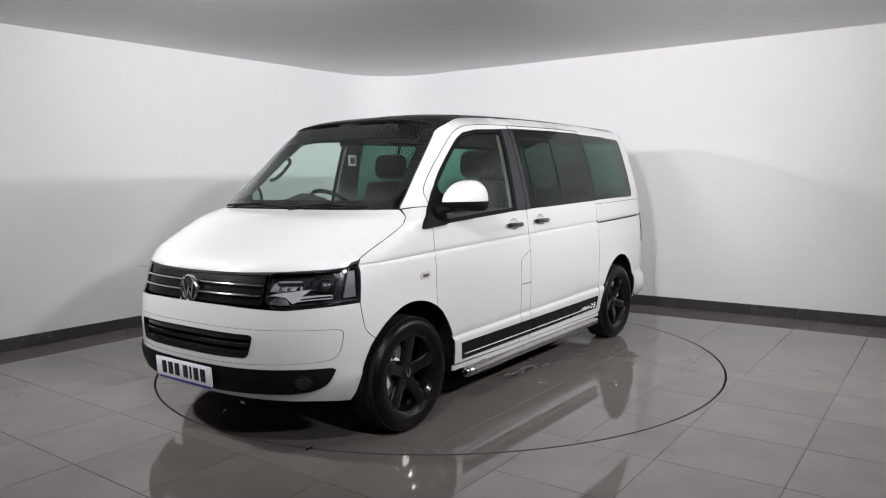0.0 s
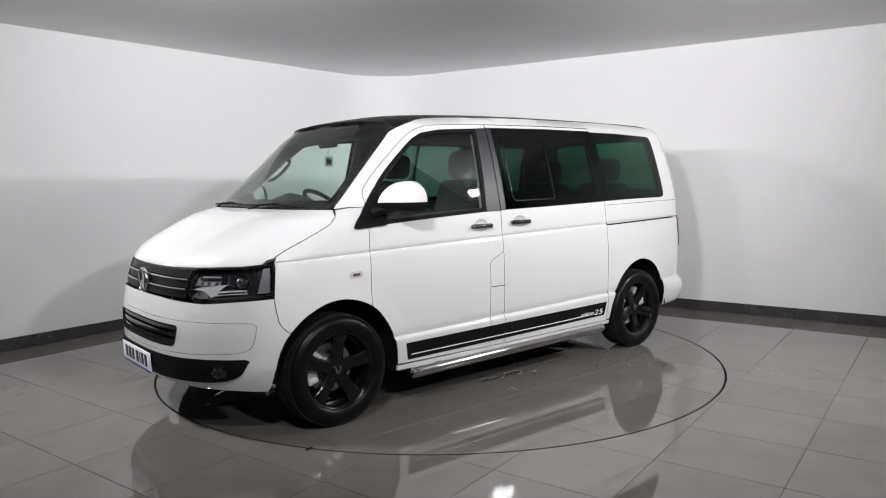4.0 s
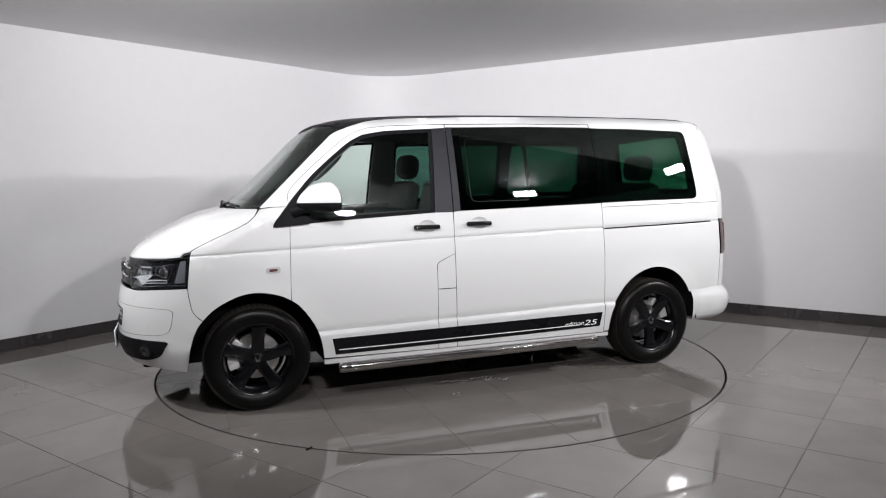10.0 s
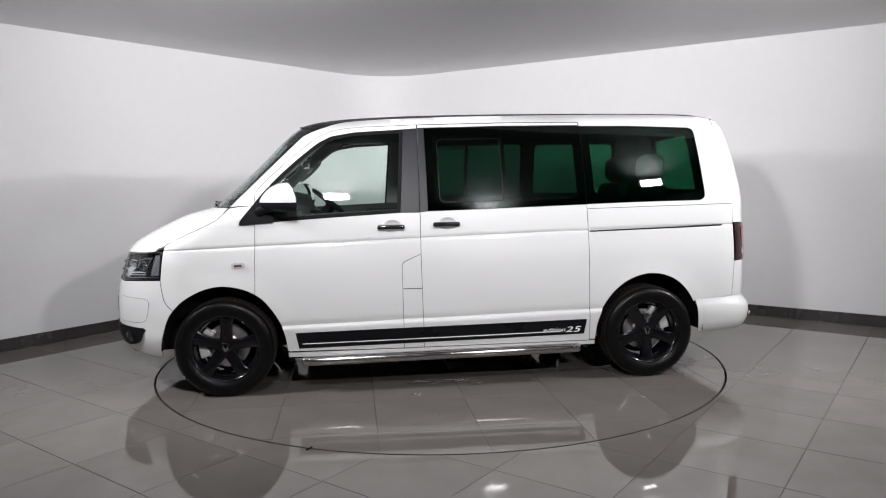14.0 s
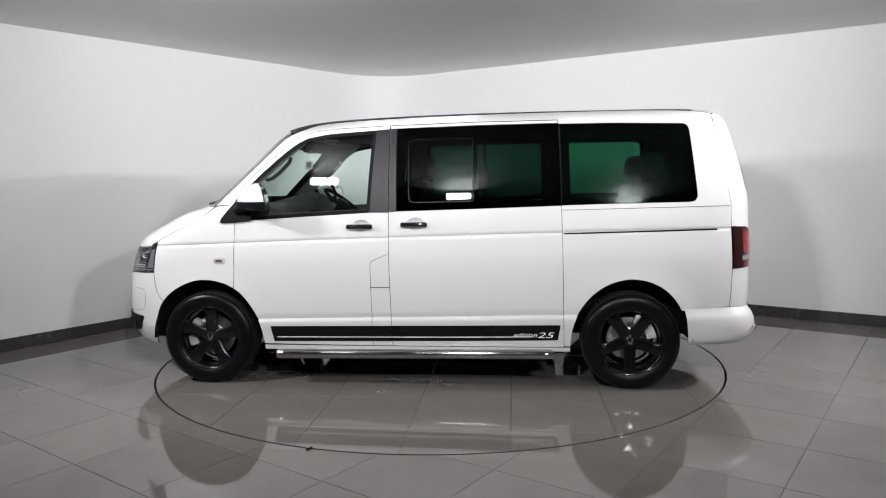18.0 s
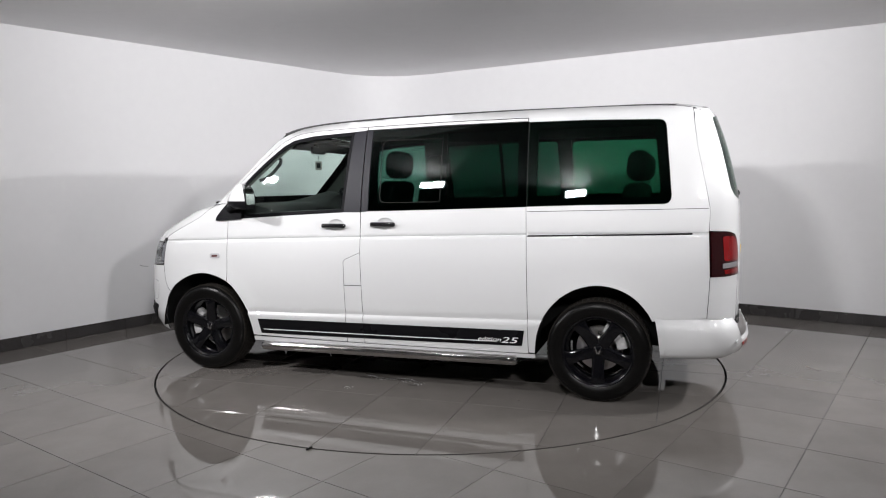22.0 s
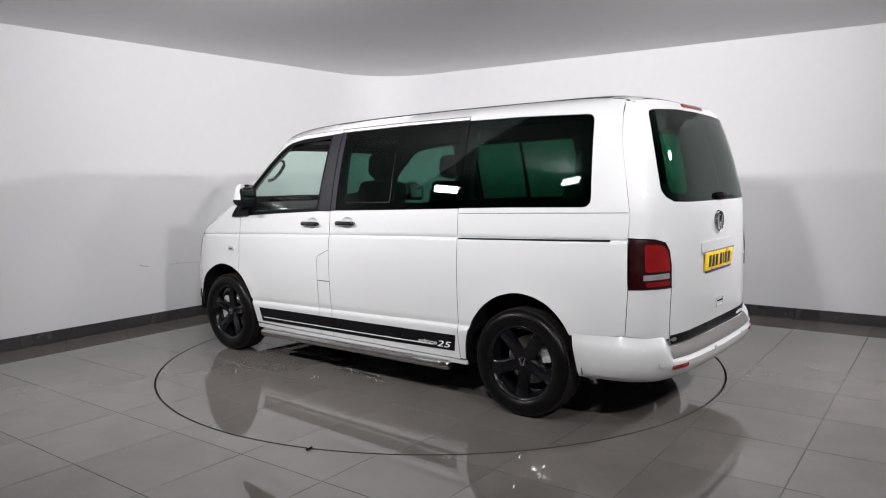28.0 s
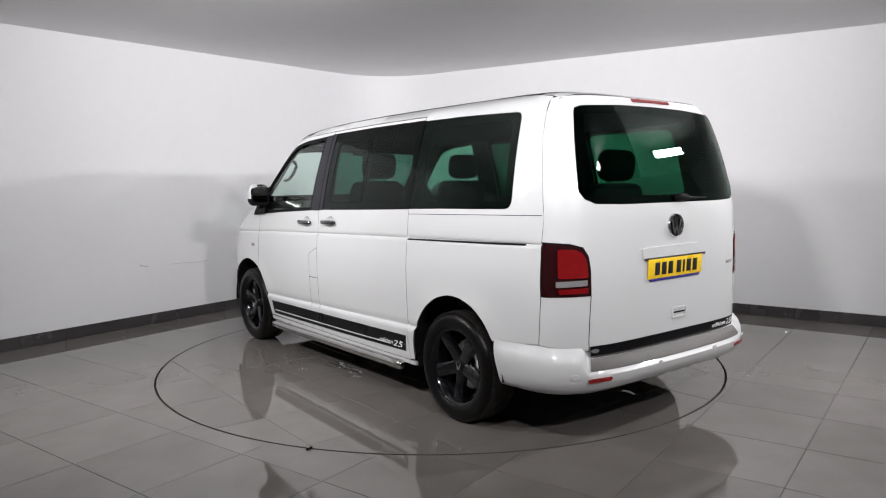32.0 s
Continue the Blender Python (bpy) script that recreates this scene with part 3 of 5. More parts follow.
def water_drops(seed, count):
    """Small drops flung round the spill."""
    rnd, bm = random.Random(seed), bmesh.new()
    for k in range(count):
        a, r = rnd.uniform(-2.9, -0.25), rnd.uniform(0.95, 2.15)
        size = rnd.uniform(0.0025, 0.0065)
        bmesh.ops.create_icosphere(bm, subdivisions=2, radius=size, matrix=Matrix.Translation((r * math.cos(a), r * math.sin(a), 0.0006)) @ Matrix.Diagonal((rnd.uniform(1, 1.6), 1, 0.35, 1)))
    me = finish(bpy.data.meshes.new("water_drops"), bm, 60)
    me.materials.append(WATER)
    return tagged(new("water_drops", me), "scattered clear water drops on the turntable tiles", "water", kind="stuff")


PUDDLES.append(water_drops(11, 22))
TURNING = [stage, van] + PUDDLES

# ---- body panels, seen from the side: x along the van (nose at minus), z up ----
HOOD_SEAM = [(-1.886, 1.009), (-1.874, 1.042), (-1.82, 1.072), (-1.70, 1.127), (-1.60, 1.172), (-1.535, 1.205), (-1.49, 1.245), (-1.452, 1.287)]
DOOR_FRONT = [(-1.279, 1.373), (-1.278, 1.16), (-1.282, 1.03), (-1.289, 0.703)]
ARCH_F = smooth([(-1.289, 0.703), (-1.352, 0.735), (-1.43, 0.757), (-1.516, 0.765), (-1.61, 0.750), (-1.699, 0.712), (-1.77, 0.667), (-1.828, 0.610)])
ARCH_B = smooth([(-1.289, 0.703), (-1.245, 0.670), (-1.206, 0.625), (-1.16, 0.56), (-1.121, 0.481), (-1.096, 0.39), (-1.084, 0.30)])
ARCH_R = smooth([(1.098, 0.30), (1.112, 0.42), (1.148, 0.527), (1.185, 0.59), (1.232, 0.647), (1.295, 0.70), (1.367, 0.740), (1.45, 0.764), (1.521, 0.770), (1.61, 0.756), (1.692, 0.722), (1.76, 0.67), (1.812, 0.608), (1.845, 0.55)])
A_SEAM = [(-1.279, 1.373), (-1.262, 1.408), (-1.208, 1.466), (-1.10, 1.565), (-0.985, 1.662), (-0.91, 1.722), (-0.843, 1.769), (-0.78, 1.797), (-0.708, 1.817), (-0.572, 1.832), (-0.163, 1.850)]
GLASS_EDGE = [(-1.458, 1.290), (-1.36, 1.385), (-1.26, 1.482), (-1.15, 1.588), (-1.05, 1.685), (-0.955, 1.775)]
DOOR_GLASS = [(-0.262, 1.816), (-0.60, 1.796), (-0.76, 1.768), (-0.84, 1.728), (-0.90, 1.685), (-1.00, 1.603), (-1.10, 1.515), (-1.175, 1.44), (-1.215, 1.36), (-1.215, 1.187), (-0.80, 1.212), (-0.297, 1.238)]
QUARTER_GLASS = [(1.030, 1.838), (1.40, 1.838), (1.862, 1.826), (1.886, 1.820), (1.902, 1.804), (1.909, 1.780), (1.925, 1.60), (1.947, 1.345), (1.944, 1.318), (1.928, 1.299), (1.902, 1.291), (1.40, 1.285), (1.040, 1.276)]
SLIDE_GLASS = [(-0.113, 1.826), (0.45, 1.838), (1.022, 1.842), (1.029, 1.573), (1.036, 1.274), (0.45, 1.258), (-0.105, 1.246)]


RAIL = pchip((-0.90, -0.80, -0.68, -0.50, -0.30, 0.0, 0.40, 0.90, 1.40, 1.80, 1.95), (1.803, 1.840, 1.874, 1.890, 1.899, 1.909, 1.920, 1.930, 1.934, 1.928, 1.918))
RAIL_LINE = [(-0.90 + 2.85 * k / 60, float(RAIL(-0.90 + 2.85 * k / 60))) for k in range(61)]


def crease_lines(x0, x1):
    """The folds that run along the flank, to be kept as edges."""
    n = max(2, int((x1 - x0) / 0.07))
    xs = [x0 + (x1 - x0) * k / n for k in range(n + 1)]
    return [[(x, float(f(x)) + d) for x in xs] for f, ds in ((crease, (-0.052, -0.028, -0.011, -0.004, 0.0, 0.004, 0.011, 0.028, 0.052)), (low_crease, (-0.030, -0.012, 0.0, 0.010, 0.020, 0.036, 0.060))) for d in ds]


def strip(path, width):
    """A flat ribbon along a path in the side's plane."""
    up = [(x, z + width / 2) for x, z in path]
    return up + [(x, z - width / 2) for x, z in reversed(path)]


HANDLES = [(-0.460, 1.141), (-0.075, 1.153)]


def handle_cup_line(x0, z0):
    """The oval rim of the dish behind a door handle."""
    return [(x0 + 0.105 + 0.062 * math.cos(k * math.pi / 16), z0 + 0.004 + 0.044 * math.sin(k * math.pi / 16)) for k in range(32)]


def dish(sign, x0, z0, back):
    def place(q):
        r2 = ((q[:, 0] - x0 - 0.105) / 0.062) ** 2 + ((q[:, 1] - z0 - 0.004) / 0.044) ** 2
        deep = 0.020 * np.clip(1 - r2, 0, 1) ** 0.6 + back
        return np.stack([q[:, 0], sign * (half(q[:, 0], q[:, 1]) - deep), q[:, 1]], -1)
    return place


def build_side(sign):
    # front wing
    wing_line = [(-1.828, 0.610), (-1.865, 0.640), (-1.888, 0.676), (-1.903, 0.76), (-1.908, 0.812)]
    wing = ARCH_F + wing_line[1:] + HOOD_SEAM + [(-1.38, 1.297), (-1.279, 1.300)] + DOOR_FRONT[1:-1]
    wing_ob = part("front_wing", side_panel(wing, sign, lines=crease_lines(-1.88, -1.28)), PAINT, van)
    blink = part("side_indicator", side_panel(rounded([(-1.438, 0.920), (-1.350, 0.923), (-1.350, 0.885), (-1.438, 0.882)], 0.016), sign, 0.006, 0.008, 0.02, 0), LAMP_SILVER, wing_ob, "chrome framed side indicator")
    part("indicator_lens", side_panel(rounded([(-1.420, 0.910), (-1.368, 0.912), (-1.368, 0.896), (-1.420, 0.893)], 0.008), sign, 0.009, 0.008, 0.02, 0), surface("smoked_indicator_lens", (0.22, 0.11, 0.11), 0.1, 0.5, vary=0.5, scale=60, coat=1.0), wing_ob)
    # front door
    door = [(-0.163, 1.850)] + A_SEAM[-2::-1] + DOOR_FRONT[1:] + ARCH_B[1:] + [(-0.60, 0.295), (-0.285, 0.293), (-0.290, 0.60), (-0.294, 0.88), (-0.285, 0.895), (-0.270, 0.905), (-0.161, 0.952), (-0.161, 1.238)]
    door += DOOR_GLASS[::-1] + [(-0.163, 1.824)]
    cups = [handle_cup_line(*at) for at in HANDLES]
    door_ob = part("front_door", side_panel(door, sign, holes=[cups[0]], lines=crease_lines(-1.28, -0.16)), PAINT, van)
    part("window_seal", side_panel(DOOR_GLASS, sign, -0.004, 0.014, 0.05, 0.0, holes=[inset(DOOR_GLASS, 0.024)]), BLACK_PLASTIC, door_ob)
    part("window_pane", side_panel(inset(DOOR_GLASS, 0.018), sign, -0.020, 0.004, 0.05, 0), CLEAR, door_ob, "clear green-tinted side window")
    # pillar covers
    part("pillar_cover", side_panel([(-0.262, 1.820), (-0.164, 1.824), (-0.163, 1.240), (-0.297, 1.237)], sign, 0.002, 0.012), SATIN, van, "satin dark grey pillar cover")
    part("pillar_cover", side_panel([(-0.158, 1.824), (-0.113, 1.828), (-0.105, 1.245), (-0.158, 1.241)], sign, 0.002, 0.012), SATIN, van, "satin dark grey pillar cover")
    # fuel flap and the panel under it
    part("fuel_flap", side_panel([(-0.161, 0.952), (-0.270, 0.905), (-0.285, 0.895), (-0.294, 0.88), (-0.292, 0.714), (-0.156, 0.714)], sign), PAINT, van, "white fuel filler flap")
    part("flap_panel", side_panel([(-0.292, 0.712), (-0.156, 0.712), (-0.145, 0.293), (-0.285, 0.293)], sign, lines=crease_lines(-0.29, -0.15)), PAINT, van)
    # sliding door
    slide = [(-0.160, 1.240), (-0.105, 1.245)] + SLIDE_GLASS[:-1][::-1][:2] + [(1.043, 1.013), (1.050, 0.60), (1.054, 0.293), (0.40, 0.293), (-0.145, 0.293), (-0.156, 0.714), (-0.161, 0.952)]
    slide_ob = part("sliding_door", side_panel(slide, sign, holes=[cups[1]], lines=crease_lines(-0.16, 1.05)), PAINT, van, "white sliding side door")
    part("door_top", side_panel([(-0.160, 1.850), (0.45, 1.864), (1.018, 1.868), (1.022, 1.843), (0.45, 1.839), (-0.160, 1.825)], sign, 0.0, 0.012, 0.03, 0.003), PAINT, slide_ob)
    part("window_pane", side_panel(SLIDE_GLASS, sign, -0.002, 0.004, 0.05), DEEP, slide_ob, "dark green privacy glass")
    part("window_border", side_panel(SLIDE_GLASS, sign, -0.011, 0.006, 0.05, holes=[rounded([(-0.055, 1.775), (0.96, 1.79), (0.975, 1.315), (-0.045, 1.29)], 0.04)]), CERAMIC, slide_ob, "black ceramic window border")
    vent = rounded([(-0.030, 1.748), (0.425, 1.752), (0.435, 1.308), (-0.022, 1.302)], [0.05, 0.02, 0.02, 0.05])
    part("sliding_window_frame", side_panel(vent, sign, 0.0004, 0.004, 0.05, 0, holes=[inset(vent, 0.005)]), RUBBER, slide_ob)
    part("window_bar", side_panel([(0.428, 1.80), (0.455, 1.80), (0.465, 1.28), (0.438, 1.28)], sign, -0.011, 0.014, 0.06, 0), BLACK_PLASTIC, slide_ob)
    # the long rail, pillar and rear quarter in one sheet
    top = [(2.068, 1.900)] + RAIL_LINE[::-1]
    tail = [(1.845, 0.552), (2.0, 0.565), (2.168, 0.580), (2.176, 0.70), (2.182, 0.836), (2.172, 1.121), (2.178, 1.251), (2.14, 1.45), (2.096, 1.655), (2.078, 1.80)]
    quarter = [(-1.279, 1.300)] + A_SEAM + [(0.45, 1.864), (1.018, 1.868), (1.024, 1.840)] + QUARTER_GLASS + [(1.036, 1.272), (1.043, 1.013), (1.050, 0.60), (1.054, 0.30)]
    quarter += ARCH_R + tail[1:] + top + GLASS_EDGE[::-1] + [(-1.38, 1.299)]
    quarter_ob = part("body_side", side_panel(quarter, sign, lines=crease_lines(1.06, 2.18)), PAINT, van, "white body side with roof rail and rear quarter")
    part("window_pane", side_panel(QUARTER_GLASS, sign, -0.002, 0.004, 0.05), PRIVACY, quarter_ob, "dark green privacy glass")
    part("window_border", side_panel(QUARTER_GLASS, sign, -0.011, 0.006, 0.05, holes=[rounded([(1.09, 1.785), (1.84, 1.785), (1.885, 1.335), (1.10, 1.325)], 0.05)]), CERAMIC, quarter_ob, "black ceramic window border")
    part("door_rail", side_panel(strip([(1.050, 1.083), (1.40, 1.091), (1.80, 1.099), (2.075, 1.106)], 0.009), sign, 0.003, 0.010, 0.03, 0), BLACK_PLASTIC, quarter_ob, "black sliding door rail")
    part("panel_joint", side_panel(strip([(1.045, 1.243), (1.60, 1.253), (2.165, 1.262)], 0.0035), sign, 0.0012, 0.008, 0.04, 0), TRIM, quarter_ob)
    # sill and stripe
    part("sill", side_panel([(-1.082, 0.289), (1.096, 0.289), (1.096, 0.262), (-1.080, 0.258)], sign, 0.0, 0.02, 0.05, 0), PAINT, van, "white door sill")
    stripe = [(-1.030, 0.430), (-0.5, 0.437), (0.3, 0.445), (1.030, 0.452), (1.012, 0.345), (0.3, 0.334), (-0.5, 0.325), (-1.008, 0.319)]
    stripe_ob = part("side_stripe", side_panel(stripe, sign, 0.0030, 0.004, 0.04, 0), BLACK_VINYL, van, "black side stripe with white lettering")
    part("pin_line", side_panel(strip([(-0.985, 0.351), (-0.3, 0.357), (0.3, 0.362), (0.84, 0.368)], 0.006), sign, 0.0042, 0.004, 0.04, 0), WHITE_INK, stripe_ob)
    # mirror
    sail = [(-1.385, 1.172), (-1.372, 1.205), (-1.31, 1.28), (-1.245, 1.362), (-1.185, 1.430), (-1.150, 1.33), (-1.150, 1.187)]
    part("mirror_sail", side_panel(rounded(sail, 0.012, 2), sign, 0.016, 0.02, 0.05, 0), BLACK_PLASTIC, van, "black plastic mirror base")
    # handles
    for (x0, z0), line in zip(HANDLES, cups):
        bm = bmesh.new()
        w = float(half(x0 + 0.1, z0))
        box_bm((x0, sign * (w + 0.022) - 0.014, z0 - 0.017), (x0 + 0.19, sign * (w + 0.022) + 0.014, z0 + 0.017), 0.0135, 3, bm)
        holder = door_ob if x0 < -0.2 else slide_ob
        part("door_handle", bm, BLACK_GLOSS, holder, "gloss black door handle")
        for dx in (0.022, 0.168):
            part("handle_foot", box_bm((x0 + dx - 0.015, sign * w - 0.016, z0 - 0.010), (x0 + dx + 0.015, sign * w + 0.016, z0 + 0.010), 0.004), BLACK_GLOSS, holder)
        part("handle_cup", panel(line, dish(sign, x0, z0, 0.0), dish(sign, x0, z0, 0.004), 0.012, dark=False), PAINT, holder)


for s in (-1, 1):
    build_side(s)

# ---- bonnet, roof, windscreen ----
HOOD_LIP = [(0.80 * k / 20, 0.970 + 0.023 * (k / 20) ** 2) for k in range(21)] + [(0.82, 0.996), (0.84, 0.999), (0.855, 1.002), (0.864, 1.004)]


def front_x(y, z):
    return -(PIVOT + float(solve(lambda r: half(-(PIVOT + r), z) - abs(y), 0.0, 0.9)))


edge = [(front_x(y, z), y) for y, z in HOOD_LIP] + [(x, float(half(x, z))) for x, z in HOOD_SEAM[:-1]] + [(-1.464, 0.817)]
cowl = [(float(solve(lambda v: half(v, 1.287) - y, -0.2, -2.4)), y) for y in (0.80, 0.76, 0.70, 0.6, 0.5, 0.4, 0.3, 0.2, 0.1, 0.0)]
right = edge + cowl
hood = [(x, -y) for x, y in right] + [(x, y) for x, y in reversed(right) if y > 0]
part("bonnet", top_panel(hood, 0.0, 0.015, 0.045), PAINT, van, "white bonnet")

for s in (-1, 1):
    low = [end_at(-1, s * y, z - 0.004) for y, z in HOOD_LIP[15:]]
    high = [end_at(-1, s * y, z + 0.022) for y, z in HOOD_LIP[15:]]
    part("bonnet_return", end_panel(low + high[::-1], -1, -0.007, 0.004, 0.03, 0), PAINT, van)

SCREEN_TOP = [(0.62, 1.834), (0.50, 1.848), (0.40, 1.856), (0.20, 1.864), (0.0, 1.866)]
lip = [(x, float(half(x, z))) for x, z in RAIL_LINE]
front_edge = [(float(solve(lambda v: half(v, z) - y, -0.2, -2.4)), y) for y, z in reversed(SCREEN_TOP)]
roof_half = front_edge + lip + [(1.98, 0.50), (1.99, 0.30), (1.99, 0.0)]
roof = [(x, -y) for x, y in roof_half] + [(x, y) for x, y in reversed(roof_half) if y > 0]
part("roof", top_panel(roof, 0.003, 0.012, 0.035, 0.001), BLACK_VINYL, van, "black vinyl wrapped roof")
tail_half = [(1.992, 0.0), (1.992, 0.30), (1.982, 0.50), (1.954, float(half(1.95, 1.918)) - 0.003), (2.01, float(half(2.01, 1.910)) - 0.002), (2.066, float(half(2.066, 1.900)) - 0.002), (2.11, 0.67), (2.165, 0.50), (2.18, 0.25), (2.183, 0.0)]
part("roof_end", top_panel([(x, -y) for x, y in tail_half] + [(x, y) for x, y in reversed(tail_half) if y > 0], 0.0, 0.012, 0.05, 0.001), PAINT, van, "white rear roof edge")


def on_screen(off=0.0):
    """Windscreen: outlines in y and height, carried on to the nose's slope."""
    def place(q):
        x = solve(lambda v: np.abs(q[:, 0]) * -1 + half(v, q[:, 1]), np.full(len(q), -0.2), np.full(len(q), -2.4))
        return np.stack([x - off, q[:, 0], q[:, 1] + off * 0.7], -1)
    return place


edge_y = [(float(half(x, z)), z) for x, z in GLASS_EDGE]
top_y = [(float(half(-0.90, 1.803)), 1.803)] + SCREEN_TOP
half_screen = [(0.0, 1.294), (0.4, 1.292), (0.65, 1.291)] + edge_y + top_y
screen = half_screen + [(-y, z) for y, z in reversed(half_screen) if y > 0]
part("windscreen", panel(inset(screen, 0.003), on_screen(-0.003), on_screen(-0.008), 0.07), SCREEN, van, "clear green-tinted windscreen")
part("screen_border", panel(inset(screen, 0.003), on_screen(-0.010), on_screen(-0.014), 0.05, holes=[inset([(y, z - 0.05 * max(0.0, (z - 1.74) / 0.1)) for y, z in screen], 0.055)]), CERAMIC, van, "black windscreen border")
seal = []
for y, z in [(y, z) for y, z in top_y[1:]] + [(-y, z) for y, z in reversed(top_y[1:-1])]:
    seal.append((float(solve(lambda v: half(v, z) - abs(y), -0.2, -2.4)) - 0.002, y, z + 0.003))
part("screen_top_seal", tube(seal, 0.0055, 8), RUBBER, van, "black rubber windscreen seal")
cowl_in = [(x + 0.004, y) for x, y in cowl if y < 0.77]
cv_half = cowl_in + [(-1.52, 0.0), (-1.51, 0.2), (-1.48, 0.40), (-1.44, 0.60), (-1.43, 0.70), (-1.45, 0.76)]
part("cowl", panel([(x, y) for x, y in cv_half] + [(x, -y) for x, y in reversed(cv_half) if y > 0], lambda q: np.stack([q[:, 0], q[:, 1], 1.262 + 0 * q[:, 0]], -1), lambda q: np.stack([q[:, 0], q[:, 1], 1.24 + 0 * q[:, 0]], -1), 0.1), BLACK_PLASTIC, van, "black plastic scuttle")

# ---- nose ----
def nf(y, z):
    return end_at(-1, y, z)


def ns(x, z, s=1):
    return end_side(-1, x, z, s)


def tf(y, z):
    return end_at(1, y, z)


def ts(x, z, s=1):
    return end_side(1, x, z, s)


def both_sides(half_line):
    """An outline from its half with y at or over zero, from the low middle to the high middle."""
    return half_line + [(-a, z) for a, z in reversed(half_line) if a > 1e-6]


def turned(line, s):
    return [(s * a, z) for a, z in line]


def circle(a, z, r, n=20):
    return [(a + r * math.cos(2 * math.pi * k / n), z + r * math.sin(2 * math.pi * k / n)) for k in range(n)]


bumper_half = [nf(0, 0.306), nf(0.3, 0.306), nf(0.53, 0.304), ns(-2.09, 0.294), ns(-2.0, 0.284), ns(-1.932, 0.278), ns(-1.922, 0.33), ns(-1.908, 0.43), ns(-1.886, 0.51), ns(-1.858, 0.572), ns(-1.829, 0.609), ns(-1.866, 0.639), ns(-1.889, 0.676),
               ns(-1.904, 0.76), ns(-1.909, 0.812), nf(0.80, 0.801), nf(0.66, 0.788), nf(0.55, 0.793), nf(0.3, 0.803), nf(0.0, 0.803)]
insert_half = [nf(0, 0.499), nf(0.4, 0.503), nf(0.62, 0.506), nf(0.80, 0.514), nf(0.835, 0.523), nf(0.852, 0.540), nf(0.862, 0.57), nf(0.868, 0.605), nf(0.873, 0.655), nf(0.871, 0.672), nf(0.862, 0.681), nf(0.845, 0.685), nf(0.7, 0.688), nf(0.4, 0.691), nf(0.0, 0.692)]
bumper = part("front_bumper", end_panel(both_sides(bumper_half), -1, 0.0, 0.012, 0.045, holes=[both_sides(insert_half)]), PAINT, van, "white front bumper")
mouth = rounded(both_sides([nf(0.0, 0.534), nf(0.25, 0.534), nf(0.478, 0.537), nf(0.512, 0.660), nf(0.25, 0.664), nf(0.0, 0.665)]), [0, 0, 0.03, 0.03, 0, 0, 0, 0.03, 0.03, 0][:10])
part("bumper_insert", end_panel(both_sides(insert_half), -1, 0.0, 0.012, 0.045, 0.0022, holes=[mouth]), PAINT, bumper)
lower_grille = part("lower_grille", end_panel(inset(mouth, -0.015), -1, -0.045, 0.01, 0.06, 0), BLACK_PLASTIC, van, "black lower air intake")
part("intake_rim", end_panel(mouth, -1, 0.002, 0.048, 0.05, 0, holes=[inset(mouth, 0.008)]), BLACK_PLASTIC, bumper)
for z0, z1, y1 in ((0.548, 0.572, 0.475), (0.590, 0.612, 0.485), (0.630, 0.650, 0.495)):
    part("slat", end_panel([nf(-y1, z0), nf(-0.25, z0), nf(0, z0), nf(0.25, z0), nf(y1, z0), nf(y1, z1), nf(0.25, z1), nf(0, z1), nf(-0.25, z1), nf(-y1, z1)], -1, -0.014, 0.02, 0.06, 0), BLACK_GLOSS, lower_grille)
part("intake_strip", end_panel([nf(-0.48, 0.608), nf(-0.25, 0.608), nf(0, 0.608), nf(0.25, 0.608), nf(0.48, 0.608), nf(0.48, 0.614), nf(0.25, 0.614), nf(0, 0.614), nf(-0.25, 0.614), nf(-0.48, 0.614)], -1, -0.012, 0.02, 0.06, 0), CHROME, lower_grille)
strip_half = [nf(0, 0.334), nf(0.3, 0.336), nf(0.5, 0.341), nf(0.68, 0.346), nf(0.747, 0.357), nf(0.79, 0.374), nf(0.815, 0.395), nf(0.832, 0.425), nf(0.839, 0.45), nf(0.839, 0.468), nf(0.832, 0.480), nf(0.70, 0.481), nf(0.5, 0.480), nf(0.0, 0.478)]
low_strip = part("bumper_strip", end_panel(both_sides(strip_half), -1, 0.009, 0.018, 0.04, 0), BLACK_PLASTIC, bumper, "black lower bumper strip")
for s in (-1, 1):
    a, z = nf(0.735, 0.41)
    fog = part("fog_lamp", end_panel(circle(s * a, z, 0.042), -1, 0.013, 0.008, 0.03, 0, holes=[circle(s * a, z, 0.036)]), BLACK_PLASTIC, van, "round front fog lamp")
    part("bowl", end_panel(circle(s * a, z, 0.036), -1, 0.0105, 0.004, 0.02, 0), LAMP_HOUSING, fog)
    part("lens", end_panel(circle(s * a, z, 0.036), -1, 0.015, 0.003, 0.02, 0), LENS, fog)
    a, z = nf(0.755, 0.565)
    part("parking_sensor", end_panel(circle(s * a, z, 0.012, 14), -1, 0.0014, 0.006, 0.02, 0), PAINT, bumper)
    a, z = nf(0.62, 0.745)
    part("washer_cap", end_panel(rounded([(s * a - 0.032, z - 0.02), (s * a + 0.038, z - 0.02), (s * a + 0.042, z + 0.02), (s * a - 0.028, z + 0.02)], 0.008), -1, 0.0025, 0.006, 0.02, 0), PAINT, bumper)

# grille
grille_half = [nf(0, 0.806), nf(0.3, 0.806), nf(0.53, 0.797), nf(0.545, 0.85), nf(0.540, 0.92), nf(0.545, 0.976), nf(0.3, 0.971), nf(0.0, 0.969)]
